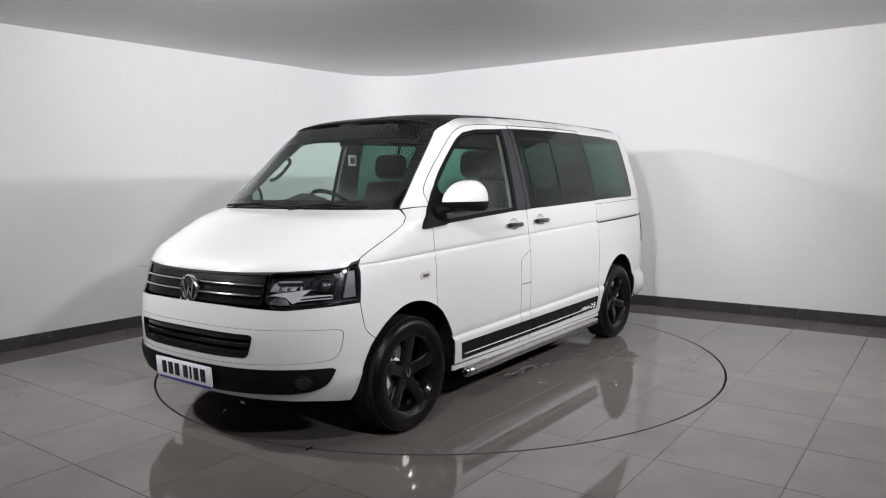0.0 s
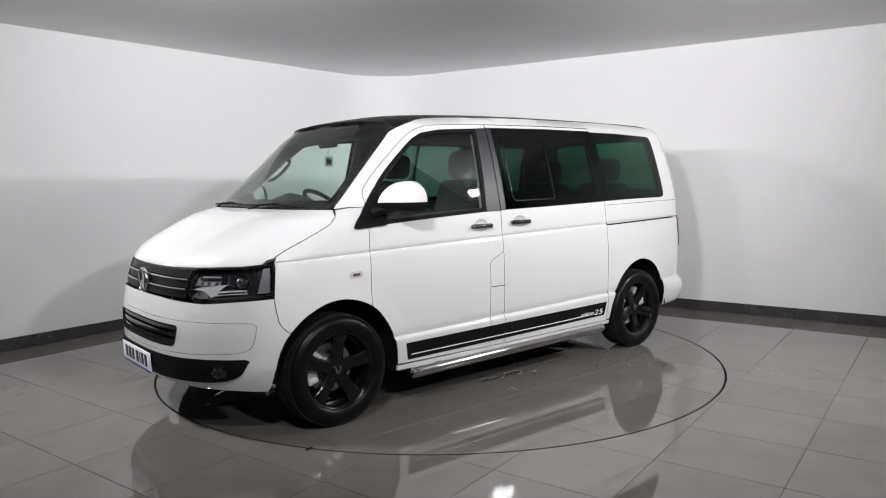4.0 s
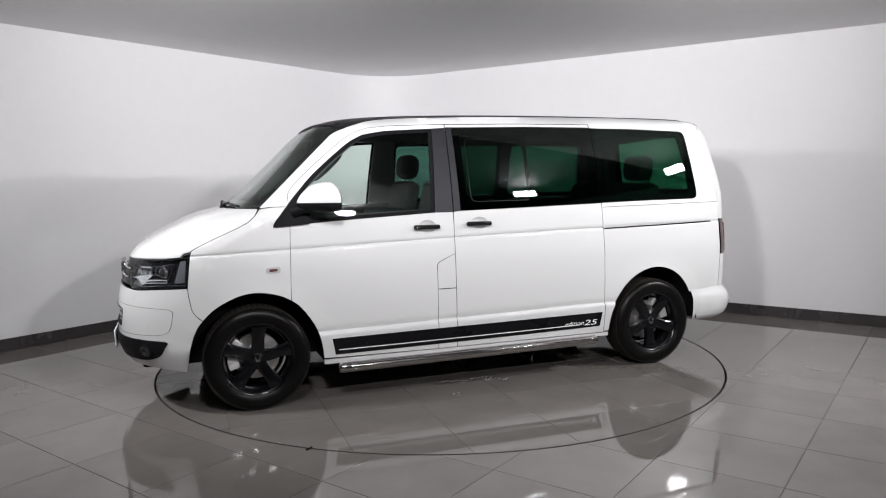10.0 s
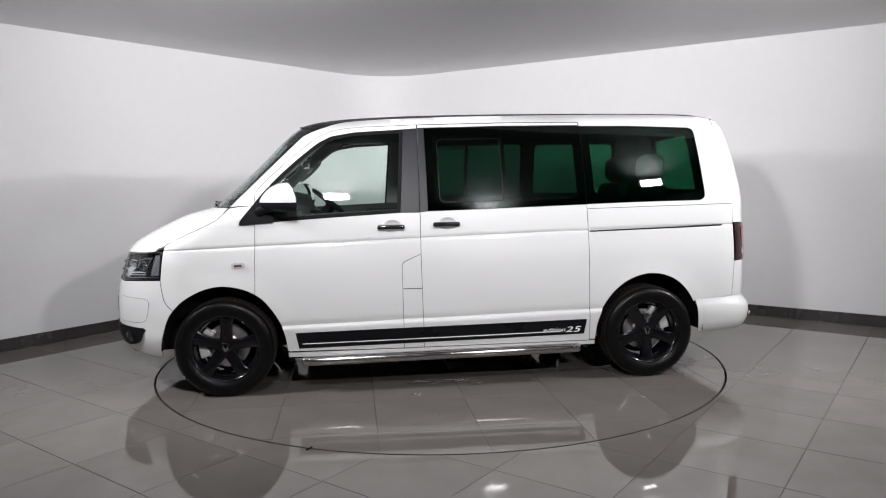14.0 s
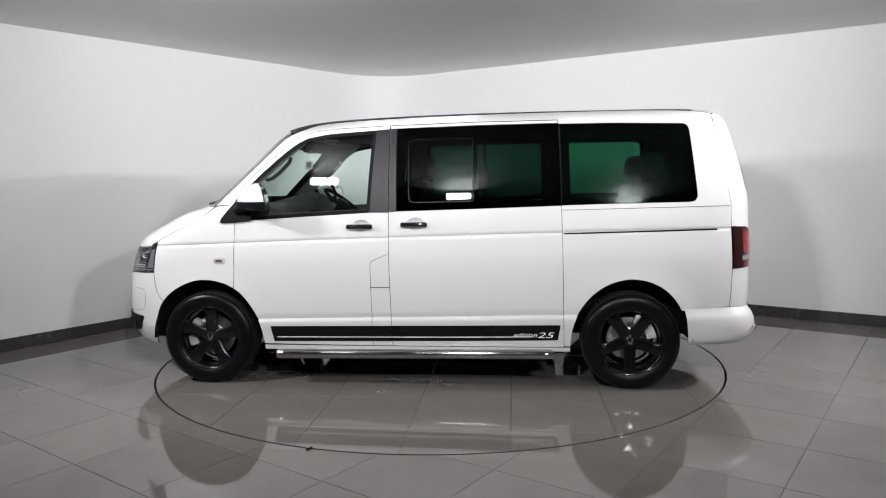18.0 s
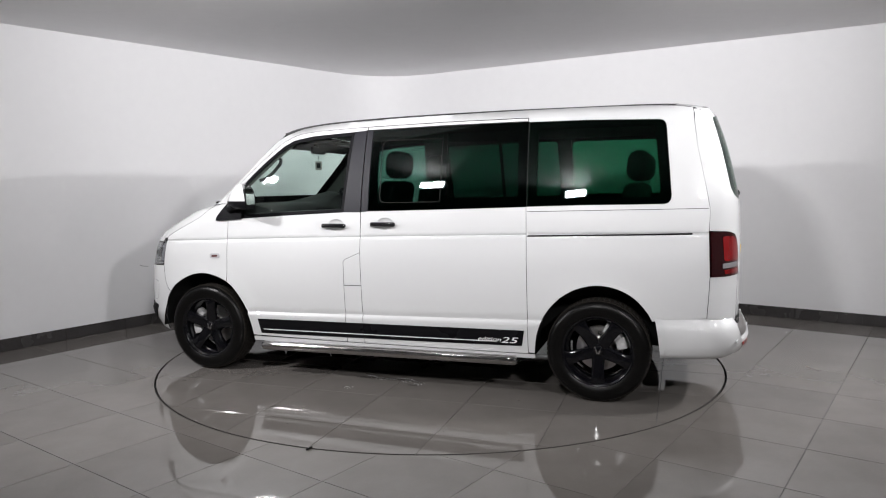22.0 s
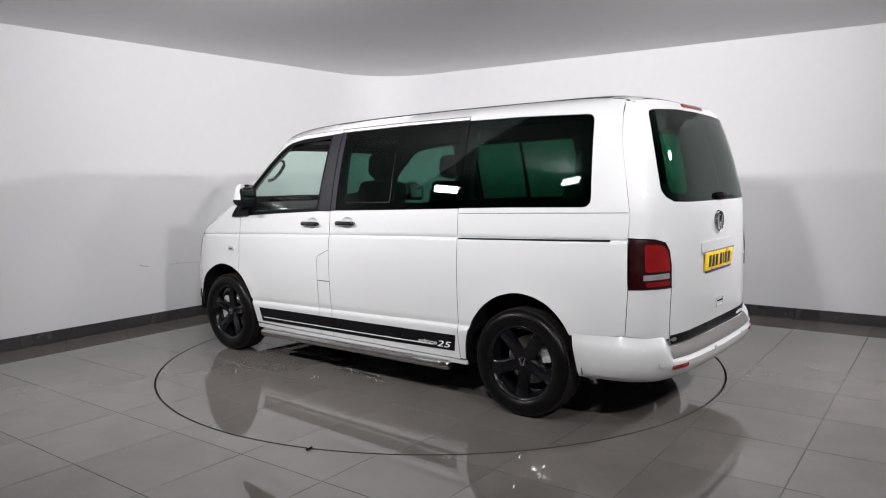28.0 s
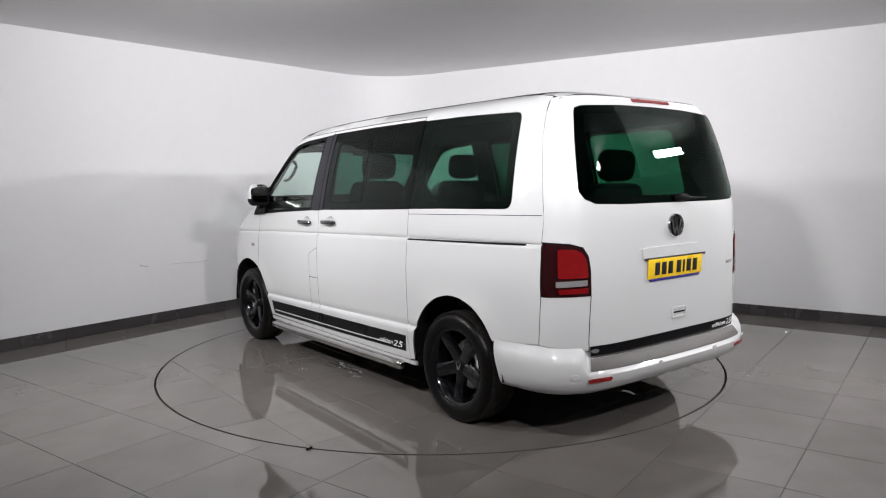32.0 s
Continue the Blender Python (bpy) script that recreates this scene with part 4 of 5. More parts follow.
grille = part("grille", end_panel(both_sides(grille_half), -1, -0.035, 0.01, 0.05, 0), BLACK_PLASTIC, van, "black radiator grille with chrome strips")


def band(y, z0, z1):
    ys = (-y, -0.4 * y, 0.0, 0.4 * y, y)
    return [nf(v, z0) for v in ys] + [nf(v, z1) for v in reversed(ys)]


for z0, z1 in ((0.812, 0.856), (0.868, 0.908), (0.922, 0.966)):
    part("grille_bar", end_panel(band(0.535, z0, z1), -1, -0.014, 0.018, 0.06, 0), RUBBER, grille)
for z0 in (0.861, 0.914):
    pts = on_end(-1, -0.002)(np.array([nf(-0.53 + 1.06 * k / 24, z0) for k in range(25)]))
    part("chrome_strip", tube([tuple(p) for p in pts], 0.0058, 8), CHROME, grille, "bright chrome strip")


def emblem(name, parent, x, z, r, face):
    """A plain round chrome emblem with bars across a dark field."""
    field = lathe([(0.0, 0.0), (r * 0.86, 0.0), (r * 0.86, 0.010), (0.0, 0.014)], 32)
    turn = pose(x, 0, z, 0, 0, 90 * face)
    ring = [(r * 0.82, 0.0), (r * 0.84, 0.016), (r * 0.92, 0.022), (r, 0.014), (r, 0.0)]
    me = lathe(ring, 40)
    me.transform(turn)
    field.transform(turn)
    ob = part(name, me, CHROME, parent, "round chrome emblem")
    part("field", field, BLACK_GLOSS, ob)
    bm = bmesh.new()
    for k, (p, q) in enumerate((((-0.62, 0.55), (-0.28, -0.72)), ((-0.28, -0.72), (0.0, 0.02)), ((0.0, 0.02), (0.28, -0.72)), ((0.28, -0.72), (0.62, 0.55)))):
        a, b = Vector((p[0] * r, 0.014, p[1] * r)), Vector((q[0] * r, 0.014, q[1] * r))
        d = b - a
        m = Matrix.Translation((a + b) / 2) @ Matrix.Rotation(math.atan2(-d.z, d.x), 4, "Y") @ Matrix.Diagonal((d.length, 0.010, r * 0.16, 1))
        bmesh.ops.create_cube(bm, size=1.0, matrix=m)
    bars = finish(bpy.data.meshes.new("bars"), bm)
    bars.transform(turn)
    part("bars", bars, CHROME, ob)
    return ob


emblem("emblem", van, -2.312, 0.872, 0.076, 1)

# headlamps
lamp_half = [nf(0.552, 0.964), nf(0.575, 0.978), nf(0.64, 0.983), nf(0.70, 0.986), nf(0.76, 0.989), nf(0.80, 0.9915), nf(0.82, 0.994), nf(0.84, 0.997), nf(0.855, 1.000), ns(-1.889, 1.006), ns(-1.898, 0.91), ns(-1.909, 0.818), nf(0.80, 0.806), nf(0.66, 0.793), nf(0.60, 0.797), nf(0.556, 0.838)]
for s in (-1, 1):
    line = turned(lamp_half, s)
    lamp = part("headlamp", end_panel(line, -1, -0.055, 0.008, 0.05, 0), LAMP_HOUSING, van, "headlamp with clear lens and silvered bowls")
    part("lens", end_panel(line, -1, -0.001, 0.003, 0.05), LENS, lamp)
    part("rim", end_panel(line, -1, -0.004, 0.05, 0.04, 0.0, holes=[inset(line, 0.008)]), BLACK_GLOSS, lamp)
    bowl = turned([nf(y, z) for y, z in ((0.575, 0.880), (0.590, 0.920), (0.622, 0.934), (0.722, 0.935), (0.732, 0.888), (0.676, 0.882), (0.633, 0.878))], s)
    part("bowl", end_panel(bowl, -1, -0.034, 0.01, 0.02, 0), LAMP_BOWL, lamp)
    for k in range(6):
        y = 0.606 + 0.021 * k
        part("facet", end_panel(turned([nf(y - 0.009, 0.886), nf(y + 0.008, 0.888), nf(y + 0.006, 0.902 + 0.004 * (k % 3)), nf(y - 0.007, 0.900)], s), -1, -0.026, 0.008, 0.02, 0), CHROME if k % 2 else LAMP_BOWL, lamp)
    part("bowl_brow", end_panel(turned([nf(0.604, 0.925), nf(0.72, 0.928), nf(0.735, 0.912), nf(0.62, 0.909)], s), -1, -0.024, 0.012, 0.03, 0), LAMP_HOUSING, lamp)
    sweep = [(0.560, 0.857), (0.617, 0.873), (0.690, 0.883), (0.762, 0.893), (0.744, 0.872), (0.728, 0.858), (0.80, 0.863), (0.838, 0.862), (0.842, 0.842), (0.78, 0.838), (0.71, 0.830), (0.695, 0.820), (0.672, 0.840), (0.655, 0.853), (0.602, 0.861)]
    part("bright_trim", end_panel(turned([nf(y, z) for y, z in sweep], s), -1, -0.018, 0.008, 0.02, 0), LAMP_SILVER, lamp, "bright silver lamp trim")
    slot = [(0.724, 0.846), (0.78, 0.853), (0.836, 0.857), (0.840, 0.849), (0.78, 0.845), (0.728, 0.839)]
    part("trim_slot", end_panel(turned([nf(y, z) for y, z in slot], s), -1, -0.015, 0.004, 0.02, 0), LAMP_HOUSING, lamp)
    turnlamp = [(0.576, 0.820), (0.600, 0.843), (0.637, 0.853), (0.660, 0.846), (0.672, 0.834), (0.682, 0.815), (0.630, 0.812)]
    part("turn_signal", end_panel(turned([nf(y, z) for y, z in turnlamp], s), -1, -0.026, 0.008, 0.02, 0), DULL_STEEL, lamp, "silvered turn signal bowl")
    side = turned([ns(-1.945, 0.976), ns(-1.913, 0.980), ns(-1.924, 0.846), ns(-1.985, 0.842)], s)
    part("side_reflector", end_panel(side, -1, -0.012, 0.01, 0.03, 0), GREY_LENS, lamp)
    surround = [(0.756, 0.938), (0.80, 0.950), (0.843, 0.960), (0.842, 0.92), (0.836, 0.884), (0.80, 0.880), (0.762, 0.887)]
    frame_line = turned([nf(y, z) for y, z in surround], s)
    part("bowl", end_panel(frame_line, -1, -0.038, 0.01, 0.02, 0), LAMP_HOUSING, lamp)
    part("bowl_rim", end_panel(frame_line, -1, -0.033, 0.008, 0.02, 0, holes=[inset(frame_line, 0.006)]), CHROME, lamp)
    for y, z, r in ((0.786, 0.906, 0.031),):
        x = front_x(y, z) + 0.050
        at = pose(x, s * y, z, 0, 0, 90 + s * -30)
        ring = lathe([(r * 1.0, 0.0), (r * 1.0, 0.014), (r * 1.12, 0.018), (r * 1.22, 0.012), (r * 1.22, 0.0)], 28)
        dome = lathe([(r, 0.0), (r, 0.010), (r * 0.9, 0.022), (r * 0.6, 0.034), (0.0, 0.040)], 28)
        ring.transform(at)
        dome.transform(at)
        part("projector_ring", ring, CHROME, lamp)
        part("projector", dome, PROJECTOR, lamp, "dark glass projector lens")
    drl = turned([nf(0.684, 0.809), nf(0.75, 0.816), nf(0.82, 0.823), ns(-1.915, 0.828), ns(-1.915, 0.836), nf(0.82, 0.831), nf(0.75, 0.824), nf(0.684, 0.817)], s)
    part("light_strip", end_panel(drl, -1, -0.010, 0.006, 0.03, 0), CHROME, lamp)
    edge_trim = turned([nf(0.556, 0.845), nf(0.566, 0.90), nf(0.580, 0.955), nf(0.586, 0.955), nf(0.572, 0.90), nf(0.562, 0.845)], s)
    part("inner_trim", end_panel(edge_trim, -1, -0.012, 0.006, 0.02, 0), CHROME, lamp)
    for k in range(8):
        a, z = nf(0.846 + 0.001 * k, 0.868 + 0.0125 * k)
        part("lamp_dot", end_panel(circle(s * a, z, 0.0042, 8), -1, -0.014, 0.006, 0.02, 0), CHROME, lamp)


def plate(name, x, z, y, face, sheet, tilt, clear):
    """A registration plate: a bordered sheet with plain bars for its characters."""
    m = pose(x, y, z, 0, 0, 90 * face) @ pose(0, 0, 0, tilt)
    bm = box_bm((-0.26, -0.004, -0.0555), (0.26, 0.004, 0.0555), 0.003)
    me = finish(bpy.data.meshes.new("plate"), bm)
    me.transform(m)
    ob = part(name, me, sheet, van, clear)
    xs = [-0.185, -0.123, -0.073, -0.025, 0.055, 0.117, 0.179]
    for k, cx in enumerate(xs):
        w = 0.009 if k == 2 else 0.022
        bar = finish(bpy.data.meshes.new("bar"), box_bm((cx - w, 0.0035, -0.036), (cx + w, 0.0055, 0.036), 0.001))
        bar.transform(m)
        part("character_bar", bar, PLATE_INK, ob)
    low = finish(bpy.data.meshes.new("strip"), box_bm((-0.24, -0.003, -0.068), (0.24, 0.0035, -0.0535), 0.002))
    low.transform(m)
    part("blue_strip", low, PLATE_BLUE, ob, "blue strip under the plate")
    for cx in (-0.235, 0.235):
        cap = lathe([(0.0, 0.007), (0.006, 0.006), (0.007, 0.004)], 12)
        cap.transform(m @ pose(cx, 0, 0.012))
        part("screw_cap", cap, sheet, ob)


plate("front_plate", -2.381, 0.413, 0.005, 1, PLATE_WHITE, -3, "white front number plate with black bars")

# ---- tail ----
gate_half = [tf(0, 0.512), tf(0.4, 0.512), tf(0.69, 0.516), tf(0.695, 0.60), tf(0.690, 0.75), tf(0.684, 0.84), tf(0.686, 0.97), tf(0.697, 1.05), tf(0.725, 1.096), tf(0.785, 1.116), ts(2.172, 1.123), ts(2.176, 1.251), ts(2.138, 1.45), ts(2.094, 1.655), ts(2.077, 1.80), ts(2.068, 1.888), tf(0.62, 1.898), tf(0.5, 1.904), tf(0.3, 1.908), tf(0.0, 1.910)]
glass_half = [tf(0, 1.312), tf(0.45, 1.312), tf(0.645, 1.318), tf(0.705, 1.345), tf(0.728, 1.385), tf(0.715, 1.50), tf(0.69, 1.65), tf(0.652, 1.80), tf(0.640, 1.828), tf(0.60, 1.842), tf(0.3, 1.858), tf(0.0, 1.862)]
gate_glass = both_sides(glass_half)
gate = part("tailgate", end_panel(both_sides(gate_half), 1, 0.0, 0.012, 0.05, holes=[gate_glass]), PAINT, van, "white tailgate")
part("rear_window", end_panel(gate_glass, 1, -0.002, 0.004, 0.05), PRIVACY, gate, "dark green privacy glass")
part("window_border", end_panel(gate_glass, 1, -0.011, 0.006, 0.05, holes=[inset(gate_glass, 0.045)]), CERAMIC, gate, "black ceramic window border")
brake = [tf(-0.172, 1.884), tf(-0.06, 1.887), tf(0.06, 1.887), tf(0.172, 1.884), tf(0.172, 1.902), tf(0.06, 1.904), tf(-0.06, 1.904), tf(-0.172, 1.902)]
part("brake_light", end_panel(brake, 1, 0.008, 0.016, 0.04, 0), LAMP_RED, gate, "red high brake light")
emblem("emblem", van, 2.376, 1.180, 0.070, -1)
lip_line = [tf(-0.30, 1.008), tf(-0.1, 1.008), tf(0.1, 1.008), tf(0.30, 1.008), tf(0.30, 1.062), tf(0.27, 1.068), tf(0.1, 1.068), tf(-0.1, 1.068), tf(-0.27, 1.068), tf(-0.30, 1.062)]
part("plate_lip", end_panel(lip_line, 1, 0.012, 0.03, 0.05, 0), PAINT, gate)
part("plate_lamp_strip", end_panel([tf(-0.29, 0.996), tf(-0.1, 0.996), tf(0.1, 0.996), tf(0.29, 0.996), tf(0.29, 1.010), tf(0.1, 1.010), tf(-0.1, 1.010), tf(-0.29, 1.010)], 1, 0.013, 0.02, 0.05, 0), CHROME, gate)
pull = rounded([tf(-0.02, 0.640), tf(0.12, 0.640), tf(0.12, 0.705), tf(-0.02, 0.705)], 0.012)
pull_ob = part("gate_handle", end_panel(pull, 1, 0.006, 0.010, 0.03, 0, holes=[inset(pull, 0.010)]), PAINT, gate, "recessed tailgate handle")
part("grip", end_panel([tf(-0.005, 0.672), tf(0.105, 0.672), tf(0.105, 0.679), tf(-0.005, 0.679)], 1, 0.005, 0.008, 0.03, 0), BLACK_PLASTIC, gate)
for k in range(3):
    part("badge_bar", end_panel([tf(0.565 + 0.028 * k, 0.918), tf(0.585 + 0.028 * k, 0.918), tf(0.585 + 0.028 * k, 0.938), tf(0.565 + 0.028 * k, 0.938)], 1, 0.004, 0.006, 0.02, 0), DULL_STEEL, gate)
low_half = [tf(0, 0.516), tf(0.4, 0.516), tf(0.684, 0.520), tf(0.688, 0.572), tf(0.4, 0.572), tf(0.0, 0.572)]
gate_strip = part("tailgate_strip", end_panel(both_sides(low_half), 1, 0.004, 0.008, 0.05, 0), BLACK_VINYL, van, "black strip with white lettering")
part("strip_seal", end_panel(both_sides([tf(0, 0.514), tf(0.4, 0.514), tf(0.66, 0.516), tf(0.66, 0.521), tf(0.4, 0.519), tf(0.0, 0.519)]), 1, 0.007, 0.008, 0.05, 0), CHROME, gate)
a, z = tf(-0.655, 0.546)
part("round_badge", end_panel([(a + 0.017 * math.cos(k / 10 * math.pi), z + 0.011 * math.sin(k / 10 * math.pi)) for k in range(20)], 1, 0.006, 0.006, 0.02, 0), DULL_STEEL, gate)
plate("rear_plate", 2.393, 0.945, 0.0, -1, PLATE_YELLOW, -3, "yellow rear number plate with black bars")

# rear lamps and the corners under them
for s in (-1, 1):
    line = turned([ts(2.178, 1.117), tf(0.782, 1.113), tf(0.728, 1.092), tf(0.700, 1.05), tf(0.689, 0.97), tf(0.687, 0.843), ts(2.187, 0.839)], s)
    lamp = part("rear_lamp", end_panel(line, 1, 0.006, 0.03, 0.04), LAMP_DARK, van, "smoked red rear lamp with a clear band")
    inner = turned([tf(0.832, 1.088), tf(0.760, 1.086), tf(0.726, 1.066), tf(0.708, 1.03), tf(0.702, 0.97), tf(0.700, 0.938), tf(0.838, 0.936)], s)
    part("brake_lens", end_panel(rounded(inner, 0.012), 1, 0.008, 0.006, 0.03, 0), LAMP_RED, lamp, "bright red brake lens")
    clear = turned([tf(0.846, 0.921), tf(0.706, 0.927), tf(0.706, 0.897), tf(0.846, 0.890)], s)
    part("reverse_lens", end_panel(clear, 1, 0.008, 0.006, 0.03, 0), LAMP_CLEAR, lamp, "clear reversing lens")
    low = turned([tf(0.838, 0.880), tf(0.702, 0.886), tf(0.702, 0.858), tf(0.834, 0.855)], s)
    part("fog_lens", end_panel(low, 1, 0.008, 0.006, 0.03, 0), LAMP_RED, lamp)
    corner = turned([ts(2.1685, 0.578), ts(2.1765, 0.70), ts(2.1825, 0.837), tf(0.686, 0.841), tf(0.692, 0.75), tf(0.697, 0.60), tf(0.693, 0.550)], s)
    part("rear_corner", end_panel(corner, 1, 0.0, 0.012, 0.04), PAINT, van)


def bumper_skin(rows, a0, a1, n, lift=0.0, ledge=0.0, pull_in=0.0):
    """A bumper's sweep round the tail: rows of height and bulge. ledge: how far its top drops between the corners."""
    verts, faces = [], []
    for k in range(n + 1):
        a = a0 + (a1 - a0) * k / n
        f = 1 - 0.85 * min(1, max(0, (abs(a) - 0.45) / 0.5)) ** 1.2
        drop = ledge * float(step_up(0.590 - abs(a), 0.03))
        zs = [z - drop * min(1, max(0, (z - 0.42) / 0.08)) for z, _ in rows]
        near = (abs(a) / a1) ** 8
        p = on_end(1)(np.array([[a * (1 - near * pull_in * (0.575 - z)), z] for z in zs]))
        d = np.array([math.cos(a / 0.7), math.sin(a / 0.7), 0.0])
        verts += [q + d * (off * f + lift) for q, (_, off) in zip(p, rows)]
    m = len(rows)
    for k in range(n):
        for i in range(m - 1):
            p = k * m + i
            faces.append((p, p + 1, p + 1 + m, p + m))
    return bake("bumper", verts, faces, 50)


A_END = ts(1.860, 0.45)[0]
BUMPER_ROWS = [(0.600, -0.030), (0.576, -0.018), (0.566, 0.001), (0.554, 0.018), (0.528, 0.042), (0.492, 0.067), (0.450, 0.078), (0.400, 0.076), (0.350, 0.055), (0.318, 0.0), (0.312, -0.08)]
rear_bumper = part("rear_bumper", bumper_skin(BUMPER_ROWS, -A_END, A_END, 150, 0.0, 0.062, 0.12), PAINT, van, "white rear bumper")
pad_a = 0.568
part("step_pad", bumper_skin([(0.570, 0.002), (0.566, 0.006), (0.554, 0.022), (0.540, 0.036), (0.522, 0.050), (0.512, 0.056), (0.508, 0.048)], -pad_a, pad_a, 60, 0.005, 0.062), PAD, rear_bumper, "grey grained step pad")
for y0, y1 in ((-0.69, -0.55), (0.55, 0.69)):
    part("reflector", end_panel(rounded([tf(y0, 0.393), tf(y1, 0.393), tf(y1, 0.414), tf(y0, 0.414)], 0.006), 1, 0.079, 0.01, 0.04, 0), REFLECTOR, rear_bumper, "red reflector")
for y in (-0.76, -0.19, 0.30, 0.74):
    a, z = tf(y, 0.43)
    part("parking_sensor", end_panel(circle(a, z, 0.013, 14), 1, 0.0800 if abs(y) < 0.5 else 0.0725, 0.008, 0.02, 0), PAINT, rear_bumper)

# rear wiper
wiper = part("rear_wiper", tube([(2.375, 0.085, 1.338), (2.37, 0.20, 1.333), (2.365, 0.34, 1.330)], [0.011, 0.009, 0.006], 8), BLACK_PLASTIC, van, "black rear wiper")
part("blade", tube([(2.362, 0.16, 1.322), (2.350, 0.40, 1.322), (2.318, 0.60, 1.326)], 0.006, 6), RUBBER, wiper)
hub = finish(bpy.data.meshes.new("hub"), box_bm((2.345, 0.02, 1.318), (2.405, 0.115, 1.362), 0.018, 3))
part("pivot", hub, BLACK_PLASTIC, wiper)

# front wipers
for y0, y1 in ((0.62, -0.02), (-0.02, -0.66)):
    pts = []
    for k in range(9):
        y = y0 + (y1 - y0) * k / 8
        z = 1.297 + 0.010 * math.sin(math.pi * k / 8)
        x = float(solve(lambda v: half(v, z) - abs(y), -0.2, -2.4))
        pts.append((x - 0.010, y, z + 0.008))
    w = part("front_wiper", tube(pts, 0.008, 8), RUBBER, van, "black front wiper")
    part("wiper_arm", tube([(pts[0][0] - 0.02, y0 - 0.06, 1.278), (pts[2][0] - 0.012, pts[2][1], 1.308), (pts[5][0] - 0.008, pts[5][1], pts[5][2] + 0.010)], [0.012, 0.008, 0.005], 8), BLACK_PLASTIC, w)

# mirrors
for s in (-1, 1):
    plan = rounded([(-1.012, 0.955), (-0.982, 1.127), (-1.060, 1.127), (-1.150, 1.085), (-1.225, 1.000), (-1.245, 0.955)], [0.004, 0.010, 0.05, 0.06, 0.04, 0.02], 5)
    plan = dense(plan, 0.02)

    def shell(levels):
        """The mirror's housing: its plan drawn in level by level."""
        verts, faces, n = [], [], len(plan)
        for z, f, g in levels:
            verts += [((-1.0 + (x + 1.0) * f if x < -1.0 else x) - 0.055 * max(0.0, (z - 1.325) / 0.128) ** 2.6, s * (1.035 + (y - 1.035) * g), z) for x, y in plan]
        for i in range(len(levels) - 1):
            for k in range(n):
                p, q = i * n + k, i * n + (k + 1) % n
                faces.append((p, q, q + n, p + n))
        faces += [tuple(range(n)), tuple((len(levels) - 1) * n + k for k in range(n))[::-1]]
        return bake("shell", verts, faces, 40)
    ups = [0.0, 0.15, 0.3, 0.45, 0.6, 0.72, 0.82, 0.90, 0.955, 0.985, 1.0]
    mirror = part("door_mirror", shell([(1.325 + 0.128 * u, max(0.0, 1 - u ** 1.7) ** 0.62 * 0.93 + 0.06, max(0.0, 1 - u ** 3.2) ** 0.5 * 0.85 + 0.15) for u in ups]), PAINT, van, "white capped door mirror")
    downs = [0.0, 0.2, 0.4, 0.6, 0.8, 0.92, 1.0]
    part("mirror_foot", shell([(1.3235 - 0.058 * u, 1.012 - 0.42 * u ** 2.5, 1.01 - 0.30 * u ** 3) for u in downs]), BLACK_PLASTIC, mirror, "black mirror underside")
    part("mirror_arm", tube([(-1.25, s * 0.915, 1.262), (-1.20, s * 0.95, 1.285), (-1.14, s * 1.0, 1.293)], [0.040, 0.034, 0.028], 12), BLACK_PLASTIC, mirror)

    def on_glass(off):
        """The mirror's slanted back."""
        return lambda q: np.stack([-1.014 + 0.165 * q[:, 0] + off - 0.055 * np.clip((q[:, 1] - 1.325) / 0.128, 0, 1) ** 2.6, s * (0.952 + q[:, 0]), q[:, 1]], -1)
    back = rounded([(0.0, 1.272), (0.172, 1.285), (0.172, 1.40), (0.13, 1.443), (0.03, 1.447), (0.0, 1.43)], [0.03, 0.03, 0.03, 0.03, 0.02, 0.02])
    part("mirror_rim", panel(back, on_glass(0.005), on_glass(-0.02), 0.03), BLACK_PLASTIC, mirror)
    part("mirror_glass", panel(inset(back, 0.016), on_glass(0.0065), on_glass(0.002), 0.04), MIRROR, mirror)

# lettering on the stripes
def lettering(words, wide, tall, m, parent, material, shear=0.25):
    """Words in the built-in font, fitted to a width and a height round the middle of m."""
    cu = bpy.data.curves.new("lettering", "FONT")
    cu.body, cu.size, cu.extrude, cu.shear, cu.resolution_u = words, 1.0, 0.004, shear, 3
    tmp = bpy.data.objects.new("lettering", cu)
    scene.collection.objects.link(tmp)
    me = bpy.data.meshes.new_from_object(tmp.evaluated_get(bpy.context.evaluated_depsgraph_get()))
    bpy.data.objects.remove(tmp)
    me.materials.clear()
    xs, ys = [v.co.x for v in me.vertices], [v.co.y for v in me.vertices]
    mid = Vector(((min(xs) + max(xs)) / 2, (min(ys) + max(ys)) / 2, 0))
    fit = Matrix.Diagonal((wide / (max(xs) - min(xs)), tall / (max(ys) - min(ys)), 0.15, 1))
    me.transform(m @ fit @ Matrix.Translation(-mid))
    return part("lettering", me, material, parent)


for ob in [o for o in van.children if o.name.startswith("side_stripe")]:
    s = -1 if min(v.co.y for v in ob.data.vertices) < 0 else 1
    for words, x, z, wide, tall in (("edition", 0.790 if s < 0 else 0.90, 0.382, 0.160, 0.028), ("25", 0.930 if s < 0 else 0.76, 0.381, 0.118, 0.040)):
        m = pose(x, s * (float(half(x, z)) + 0.0046), z, 90, 0, 0 if s < 0 else 180)
        lettering(words, wide, tall, m, ob, WHITE_INK)
